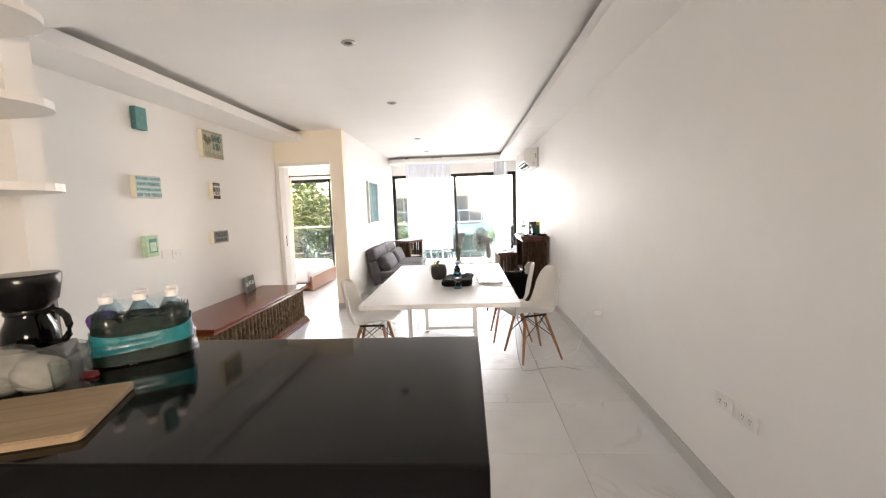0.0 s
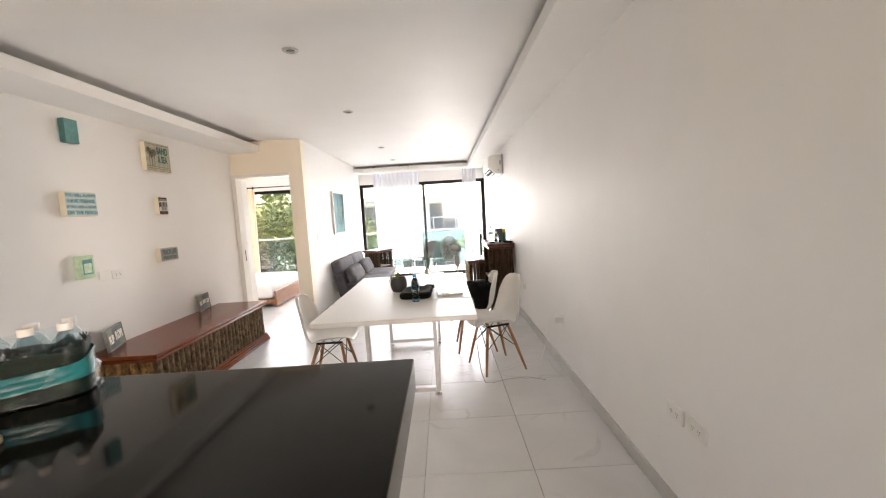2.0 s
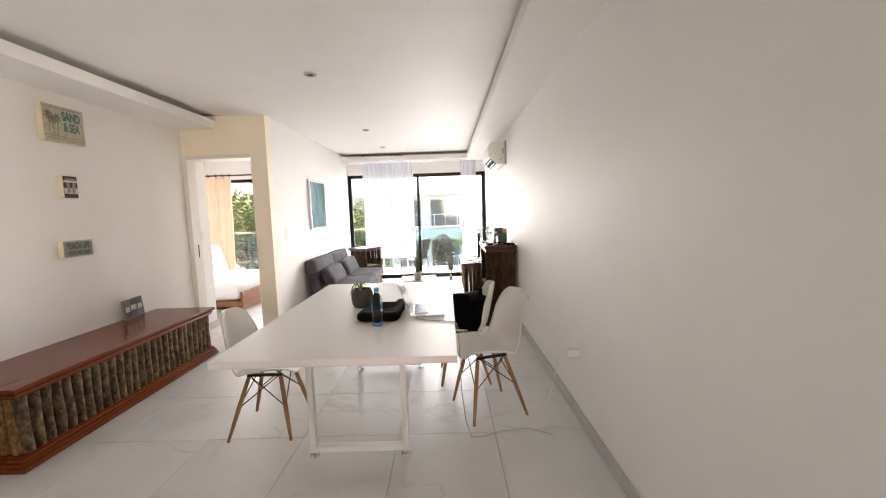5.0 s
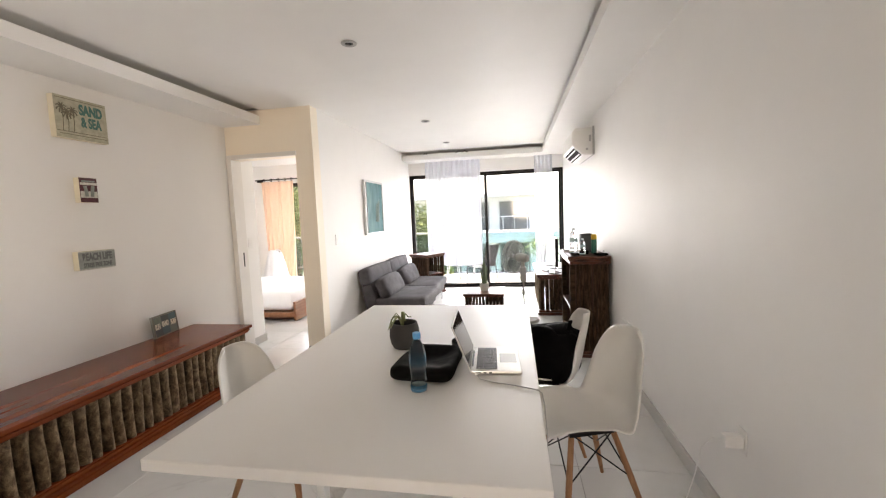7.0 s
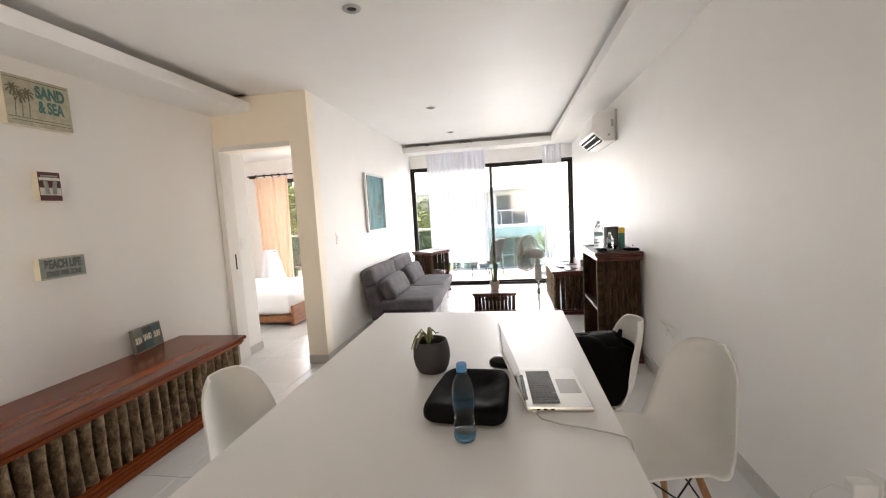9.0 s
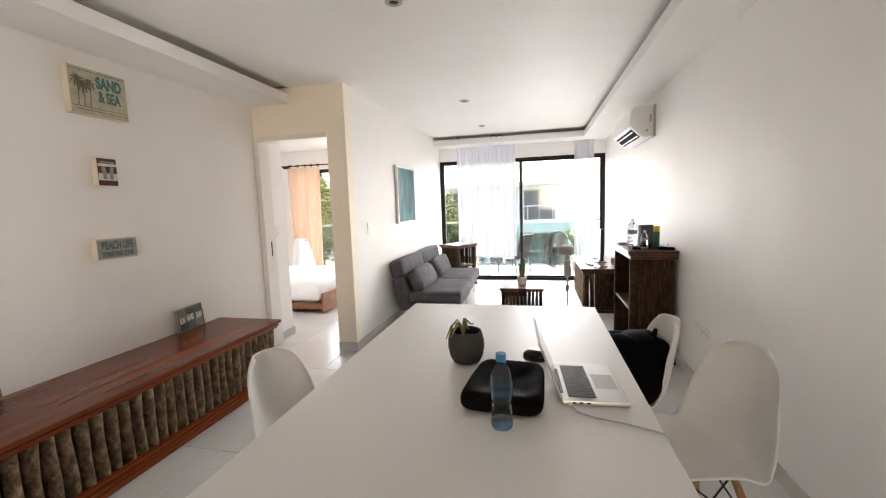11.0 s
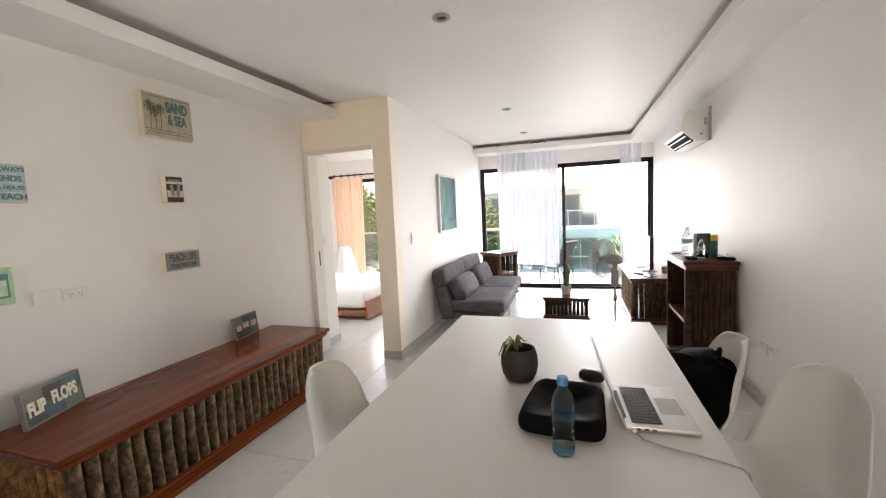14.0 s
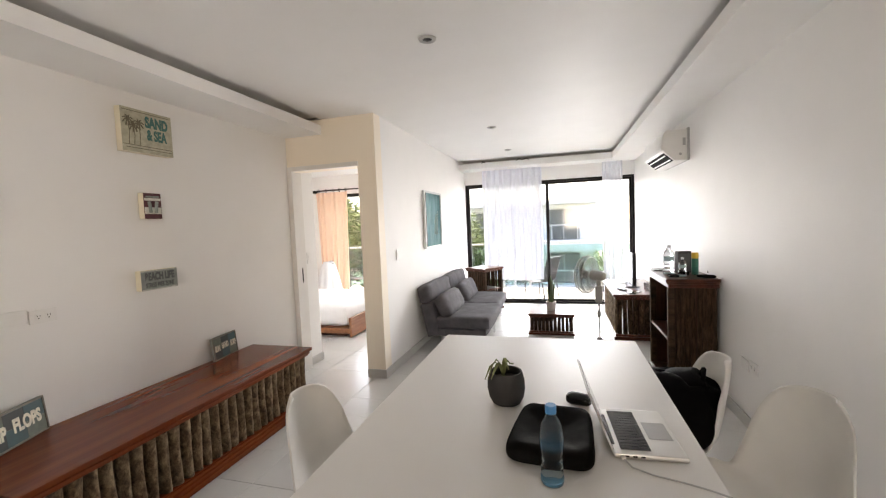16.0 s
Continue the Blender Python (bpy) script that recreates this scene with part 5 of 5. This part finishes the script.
# ---- things on the console ----
CTZ = TZ - 0.0005 + 0.0005
tv = thing("television", "small flat television turned to the sofa", "television", pose(0.825, 7.98, CTZ, 0, 0, 3))
part("panel", boxes((-0.015, -0.28, 0.03, 0.03, 0.28, 0.45), bevel=0.006), BLACK, tv, "black plastic casing")
part("screen", boxes((-0.0165, -0.268, 0.045, -0.0152, 0.268, 0.438)), plain("tv_glass", (0.07, 0.09, 0.095), 0.03, relief=0, spec=1.0), tv, "glossy dark screen")
for y in (-0.18, 0.18):
    part("foot", boxes((-0.09, y - 0.012, 0, 0.09, y + 0.012, 0.008), (-0.008, y - 0.01, 0.008, 0.008, y + 0.01, 0.032), bevel=0.002), BLACK, tv)
rc = thing("remote_control", "black remote control on the console", "remote")
part("body", boxes((-0.022, -0.08, 0, 0.022, 0.08, 0.016), bevel=0.005, m=pose(0.68, 7.60, CTZ, 0, 0, 25)), BLACK, rc)
tb = thing("tablet", "small tablet with red screen picture", "tablet", pose(0.79, 7.40, CTZ, 0, 0, -35))
part("case", boxes((-0.055, -0.08, 0, 0.055, 0.08, 0.009), bevel=0.003), BLACK, tb)
part("screen", boxes((-0.048, -0.07, 0.009, 0.048, 0.07, 0.0098)), plain("tablet_glass", (0.16, 0.12, 0.11), 0.1), tb)
gl = thing("drinking_glass", "clear drinking glass on the console", "glass", pose(0.98, 7.62, CTZ))
bm = bmesh.new()
lathe(bm, [(0.001, 0.006), (0.034, 0.006), (0.036, 0.0), (0.037, 0.006), (0.042, 0.085), (0.0405, 0.085), (0.0355, 0.012), (0.001, 0.012)], 24, caps=False)
part("tumbler", bm, clear("smoky_glass", (0.7, 0.66, 0.66), 0.03), gl, smooth=True)

# ---- cactus on the coffee table ----
cac = thing("potted_cactus", "tall green cactus in a white pot", "potted plant", pose(-0.185, 7.63, CZ + 0.0005))
bm = bmesh.new()
lathe(bm, [(0.048, 0), (0.055, 0.004), (0.062, 0.06), (0.066, 0.115), (0.060, 0.115), (0.056, 0.10), (0.001, 0.098)], 28)
part("pot", bm, plain("white_ceramic", (0.62, 0.60, 0.56), 0.4), cac, "off-white ceramic pot", smooth=True)
CACTUS = plain("cactus_green", (0.06, 0.10, 0.045), 0.6, var=0.3, scale=30, relief=0.4)
for k, (dx, dy, h, r) in enumerate(((0.0, 0.0, 0.36, 0.012), (0.022, 0.012, 0.26, 0.010), (-0.02, 0.01, 0.20, 0.010), (0.01, -0.02, 0.31, 0.009))):
    bm = bmesh.new()

    def cf_(u, v, dx=dx, dy=dy, h=h, r=r):
        a = 2 * math.pi * u
        rr = r * (1 + 0.22 * math.cos(5 * a)) * (1 - max(0, v - 0.88) ** 2 * 60)
        return Vector((dx * (1 + v) + rr * math.cos(a), dy * (1 + v) + rr * math.sin(a) + 0.01 * math.sin(3 * v), 0.095 + h * v))
    grid_mesh(bm, cf_, 30, 10)
    part("stem", bm, CACTUS, cac, "ribbed green stem", smooth=True)

# ---- standing fan ----
fan = thing("pedestal_fan", "grey and white pedestal fan standing beside the coffee table", "fan", pose(0.362, 7.03, 0))
# Grey plastic, its colour darkened for standing against the bright window.
FANP = plain("backlit_fan_plastic", (0.27, 0.265, 0.25), 0.4, var=0.05)
bm = bmesh.new()
lathe(bm, [(0.19, 0), (0.195, 0.01), (0.18, 0.03), (0.06, 0.045), (0.03, 0.075), (0.03, 0.10)], 36)
part("foot", bm, FANP, fan, "round base", smooth=True)
bm = bmesh.new()
tube(bm, (0, 0, 0.09), (0, 0, 0.62), 0.012, None, 14)
part("pole", bm, CHROME, fan, "metal pole", smooth=True)
bm = bmesh.new()
lathe(bm, [(0.014, 0.33), (0.022, 0.34), (0.022, 0.40), (0.014, 0.41)], 16)
part("height_collar", bm, FANP, fan, smooth=True)
part("control_box", boxes((-0.04, -0.035, 0.50, 0.04, 0.035, 0.70), bevel=0.02), FANP, fan)
HEAD = pose(-0.058, 0.055, 0.81, 0, 0, 0) @ look((0, 0, 0), (-0.84, 0.54, 0.04))
motor = bmesh.new()
lathe(motor, [(0.001, 0.152), (0.02, 0.15), (0.045, 0.14), (0.058, 0.10), (0.060, 0.02), (0.05, -0.02), (0.03, -0.03)], 24, HEAD)
part("motor_housing", motor, FANP, fan, smooth=True)
part("neck", boxes((-0.025, -0.025, 0.69, 0.025, 0.025, 0.79), bevel=0.01), FANP, fan)
bm = bmesh.new()
for zz, rr in ((-0.07, 0.222), (-0.03, 0.205), (-0.115, 0.205), (-0.135, 0.15), (-0.142, 0.06)):
    pipe(bm, [HEAD @ Vector((rr * math.cos(a), rr * math.sin(a), zz)) for a in [k * math.pi / 24 for k in range(49)]], 0.004 if rr > 0.2 else 0.0018, 6)
gd = part("guard", bm, FANP, fan, "round wire guard", smooth=True)
gw = bmesh.new()
for k in range(72):
    a = 2 * math.pi * k / 72
    c, s_ = math.cos(a), math.sin(a)
    pipe(gw, [HEAD @ Vector((r * c, r * s_, z)) for r, z in ((0.045, -0.143), (0.12, -0.139), (0.19, -0.122), (0.222, -0.07))], 0.0017, 4)
    pipe(gw, [HEAD @ Vector((r * c, r * s_, z)) for r, z in ((0.06, -0.015), (0.15, -0.018), (0.205, -0.035), (0.222, -0.07))], 0.0017, 4)
tagged(part("guard_wires", gw, FANP, gd), kind="stuff")
bm = bmesh.new()
lathe(bm, [(0.045, -0.140), (0.047, -0.146), (0.02, -0.150), (0.001, -0.151)], 24, HEAD)
part("badge", bm, PLASTIC_GREY, fan, smooth=True)
SMOKE = clear("translucent_fan_blade", (0.76, 0.76, 0.75), 0.25)
for k in range(3):
    a0 = k * 2 * math.pi / 3
    bm = bmesh.new()

    def bl(u, v, a0=a0):
        r = 0.035 + 0.155 * v
        a = a0 + (u - 0.5) * (1.35 - 0.25 * v) + 0.5 * v
        return HEAD @ Vector((r * math.cos(a), r * math.sin(a), -0.075 + 0.05 * (u - 0.5)))
    grid_mesh(bm, bl, 12, 8)
    b_ = part("blade", bm, SMOKE, fan, "smoky translucent blade", smooth=True)
    so = b_.modifiers.new("thickness", "SOLIDIFY")
    so.thickness = 0.003
bm = bmesh.new()
lathe(bm, [(0.038, -0.05), (0.04, -0.06), (0.038, -0.105), (0.02, -0.112)], 24, HEAD)
part("hub", bm, FANP, fan, smooth=True)

# ---- bedroom ----
bed = thing("platform_bed", "low red wood platform bed with white bedding", "bed")
part("platform", boxes((-4.65, 6.90, 0.06, -2.78, 8.42, 0.13), bevel=0.006), BEDWOOD, bed)
part("side_board", boxes((-2.78, 6.88, 0.02, -2.745, 8.44, 0.28), bevel=0.008), BEDWOOD, bed, "upright red wood foot board")
part("plinth", boxes((-4.55, 7.02, 0.0, -2.9, 8.3, 0.06)), DARKWOOD, bed)
bm = bmesh.new()
soft_box(bm, -4.6, 6.95, 0.13, -2.84, 8.38, 0.43, 0.02, 14, wob=0.012, seed=3.0)
part("mattress", bm, LINEN, bed, "white quilted mattress cover", smooth=True)
cl = thing("draped_chair", "chair covered with a white cloth by the curtain", "chair")
bm = bmesh.new()


def drape(u, v):
    a = 2 * math.pi * u
    r = 0.10 + 0.17 * v ** 0.7 + 0.022 * math.sin(9 * a) * v
    return Vector((-4.30 + r * math.cos(a) * 1.05, 8.90 + r * math.sin(a), 0.84 - 0.80 * v - 0.03 * math.cos(2 * a)))


grid_mesh(bm, drape, 72, 14)
box(bm, -4.39, 8.83, 0.825, -4.21, 8.97, 0.852, 0.02, 3)
part("cloth", bm, LINEN, cl, "white cloth", smooth=True)

# ---- balcony and outside ----
BAL = plain("pale_balcony_tile", (0.40, 0.39, 0.37), 0.5, var=0.08, scale=3)
structure("balcony_floor", boxes((-7.0, YW + 0.1, -0.2, 2.5, 11.35, -0.03)), BAL, "pale stone balcony floor", "floor")
# Out-of-view slab, added to block direct sun from the balcony doors.
structure("added_balcony_slab", boxes((-7.0, YW + 0.2, 2.62, 2.5, 11.35, 2.82)), FACADE, "unseen white slab added to keep sun out of the room", "ceiling")
rail = thing("balcony_railing", "glass balcony railing with white top rail", "railing")
part("top_rail", boxes((-7.0, 11.24, 0.96, 2.5, 11.30, 1.0), bevel=0.008), STEEL_WHITE, rail)
for k in range(7):
    x = -6.9 + 1.55 * k
    part("post", boxes((x - 0.02, 11.25, -0.03, x + 0.02, 11.29, 0.96), bevel=0.004), STEEL_WHITE, rail)
    if k < 6:
        p = part("glass_panel", boxes((x + 0.03, 11.265, 0.05, x + 1.52, 11.275, 0.93)), GREEN_GLASS, rail, "greenish glass panel")
        p.visible_shadow = False
SLING = plain("black_sling_mesh", (0.02, 0.02, 0.022), 0.8, var=0.2)


def patio_chair(m, label):
    c = thing("patio_chair", label, "chair", m, "balcony chairs")
    for s_ in (-0.26, 0.26):
        bm = bmesh.new()
        pipe(bm, [(0.24, s_, 0), (0.22, s_, 0.4), (0.20, s_, 0.62), (-0.18, s_, 0.63), (-0.20, s_, 0.42), (-0.26, s_, 0.0)], 0.012, 8)
        part("side_frame", bm, BLACK, c, smooth=True)
        bm = bmesh.new()
        pipe(bm, [(0.22, s_ * 0.92, 0.40), (-0.18, s_ * 0.92, 0.38), (-0.34, s_ * 0.92, 0.92)], 0.011, 8)
        part("seat_rail", bm, BLACK, c, smooth=True)
    part("seat_sling", boxes((-0.18, -0.24, 0.385, 0.22, 0.24, 0.393)), SLING, c)
    part("back_sling", boxes((-0.003, -0.24, 0.0, 0.003, 0.24, 0.52), m=pose(-0.19, 0, 0.40, 0, -17, 0)), SLING, c)
    bm = bmesh.new()
    tube(bm, (-0.34, -0.24, 0.92), (-0.34, 0.24, 0.92), 0.011)
    part("top_bar", bm, BLACK, c)
    return c


pc = patio_chair(pose(-0.42, 10.1, -0.03, 0, 0, 148) @ Matrix.Diagonal((0.9, 0.9, 0.88, 1)), "black sling patio chair on the balcony")
copy_thing(pc, pose(-4.55, 10.55, -0.03, 0, 0, 205))
copy_thing(pc, pose(-3.65, 10.45, -0.03, 0, 0, 250))
pt = thing("patio_table", "small white patio side table", "table")
bm = bmesh.new()
lathe(bm, [(0.20, 0.395), (0.21, 0.4), (0.21, 0.415), (0.20, 0.42)], 28, Matrix.Translation((-1.05, 10.3, -0.03)))
part("top", bm, STEEL_WHITE, pt, smooth=True)
for k in range(4):
    a = math.pi / 4 + k * math.pi / 2
    bm = bmesh.new()
    tube(bm, (-1.05 + 0.14 * math.cos(a), 10.3 + 0.14 * math.sin(a), 0.366), (-1.05 + 0.19 * math.cos(a), 10.3 + 0.19 * math.sin(a), -0.03), 0.010)
    part("leg", bm, STEEL_WHITE, pt)

ground = structure("ground", boxes((-900, -900, -6.5, 900, 1500, -6.4)), plain("street_ground", (0.16, 0.17, 0.13), 0.9, var=0.3, scale=0.3), "sunlit street and lawns below", "ground")
bld = thing("apartment_building", "white apartment building with balconies across the street", "building")
BY = 31.5
part("wall", boxes((-11.0, BY + 1.6, -6.4, 2.3, BY + 9, 2.6)), FACADE, bld, "white plastered facade")
part("roof", boxes((-11.3, BY + 0.2, 2.6, 2.5, BY + 9.2, 2.85), bevel=0.03), FACADE, bld, "flat white roof slab")
for z in (-3.2, 0.0):
    part("balcony_slab", boxes((-11.0, BY, z - 0.75, 3.6, BY + 1.598, z), bevel=0.02), FACADE, bld, "white balcony slab")
    rl = part("balcony_rail", boxes((-11.0, BY + 0.02, z + 1.08, 2.9, BY + 0.08, z + 1.16)), STEEL_WHITE, bld, "white balcony rail")
    for k in range(9):
        x = -10.9 + 1.72 * k
        part("rail_post", boxes((x - 0.03, BY + 0.03, z, x + 0.03, BY + 0.07, z + 1.08)), STEEL_WHITE, rl)
    for x0, w in ((-9.8, 2.2), (-6.2, 2.2), (-3.4, 1.7), (-0.85, 2.15)):
        wn_ = part("window", boxes((x0 - 0.08, BY + 1.55, z + 0.02, x0, BY + 1.598, z + 2.3), (x0 + w, BY + 1.55, z + 0.02, x0 + w + 0.08, BY + 1.598, z + 2.3), (x0, BY + 1.55, z + 2.22, x0 + w, BY + 1.598, z + 2.3), (x0 + w / 2 - 0.04, BY + 1.55, z + 0.02, x0 + w / 2 + 0.04, BY + 1.598, z + 2.22)), PLASTIC_GREY, bld, "grey window frame")
        part("window_pane", boxes((x0, BY + 1.575, z + 0.02, x0 + w / 2 - 0.042, BY + 1.59, z + 2.218)), DARK_PANE, wn_)
        part("window_pane", boxes((x0 + w / 2 + 0.042, BY + 1.575, z + 0.02, x0 + w, BY + 1.59, z + 2.218)), DARK_PANE, wn_)
part("side_pillar", boxes((2.3, BY + 1.6, -6.4, 2.55, BY + 3.0, 2.598)), FACADE, bld)

FOLIAGE = plain("sunlit_foliage", (0.12, 0.155, 0.035), 0.8, var=0.2, scale=0.5, relief=0)
TRUNK = bark("palm_trunk", (0.06, 0.05, 0.04), (0.14, 0.11, 0.08), (0.22, 0.19, 0.15))


def tree(x, y, z0, h, r, seed, label, leaves=9000):
    rnd = random.Random(seed)
    t = thing("tree", label, "tree", pose(x, y, z0), "trees outside")
    bm = bmesh.new()
    pipe(bm, [(0, 0, 0), (0.05, 0.03, h * 0.25), (-0.04, 0.05, h * 0.5), (0.03, 0, h * 0.72)], 0.13, 8)
    for k in range(6):
        a = k * 1.05
        pipe(bm, [(0, 0, h * (0.45 + 0.04 * k)), (r * 0.35 * math.cos(a), r * 0.35 * math.sin(a), h * (0.62 + 0.03 * k)), (r * 0.7 * math.cos(a), r * 0.7 * math.sin(a), h * (0.72 + 0.03 * k))], 0.045, 6)
    part("trunk", bm, TRUNK, t, smooth=True)
    vs, fs = [], []
    clumps = [(Vector((rnd.gauss(0, r * 0.45), rnd.gauss(0, r * 0.45), h * 0.72 + rnd.gauss(0, h * 0.13))), rnd.uniform(0.25, 0.5) * r) for _ in range(26)]
    for _ in range(leaves):
        c, cr = rnd.choice(clumps)
        d = Vector((rnd.gauss(0, 1), rnd.gauss(0, 1), rnd.gauss(0, 1))).normalized()
        p = c + d * cr * rnd.uniform(0.3, 1.0)
        a, b2 = Vector((rnd.gauss(0, 1), rnd.gauss(0, 1), rnd.gauss(0, 0.6))).normalized(), Vector((rnd.gauss(0, 1), rnd.gauss(0, 1), rnd.gauss(0, 1))).normalized()
        L = r * rnd.uniform(0.05, 0.085)
        n0 = len(vs)
        vs += [p - a * L, p + b2 * L * 0.4, p + a * L, p - b2 * L * 0.4]
        fs.append((n0, n0 + 1, n0 + 2, n0 + 3))
    me = bpy.data.meshes.new("crown")
    me.from_pydata(vs, [], fs)
    me.materials.append(FOLIAGE)
    o = new("crown", me)
    o.parent = t
    return t


tree(-8.9, 19.5, -6.4, 9.4, 2.6, 11, "leafy green tree beyond the bedroom balcony")
tree(-12.5, 24.0, -6.4, 10.5, 3.2, 12, "tall leafy green tree beyond the balcony")
tree(-4.9, 21.0, -6.4, 8.6, 1.9, 13, "leafy green tree beyond the balcony railing")
palm = thing("potted_palm", "spiky green potted palm on the balcony", "potted plant", pose(0.86, 10.9, -0.03))
bm = bmesh.new()
lathe(bm, [(0.10, 0), (0.12, 0.01), (0.15, 0.26), (0.16, 0.28), (0.145, 0.28), (0.14, 0.25), (0.001, 0.24)], 24)
part("pot", bm, PLASTIC_GREY, palm, smooth=True)
PR = random.Random(21)
PALM = plain("palm_green", (0.10, 0.19, 0.035), 0.5, var=0.4, scale=8)
for k in range(34):
    a, L, up = PR.uniform(0, 6.28), PR.uniform(0.35, 0.62), PR.uniform(0.25, 0.65)
    c, s_ = math.cos(a), math.sin(a)
    bm = bmesh.new()
    blade(bm, [(0, 0, 0.25), (c * L * 0.25, s_ * L * 0.25, 0.25 + up * 0.6), (c * L * 0.6, s_ * L * 0.6, 0.25 + up), (c * L, s_ * L, 0.25 + up * 0.8)], 0.022)
    part("frond", bm, PALM, palm, smooth=True)

# ---- floor tiles ----
bm = bmesh.new()
box(bm, -0.2985, -0.2985, -0.0098, 0.2985, 0.2985, 0.0, 0.0012, 1)
tile_mesh = bpy.data.meshes.new("floor_tile")
bm.to_mesh(tile_mesh)
bm.free()
tile_mesh.materials.append(MARBLE)
X0, Y0 = -0.02 + 0.3, 2.195 + 0.3
for i in range(-11, 2):
    for j in range(-7, 13):
        x, y = X0 + 0.6 * i, Y0 + 0.6 * j
        if x < XL - 0.3 and y < 5.9 or x < -6.3 or y > YW or x > 1.4 or y < YK - 0.3:
            continue
        o = new("floor_tile", tile_mesh)
        o.parent = floor
        o.matrix_basis = pose(x, y, 0)
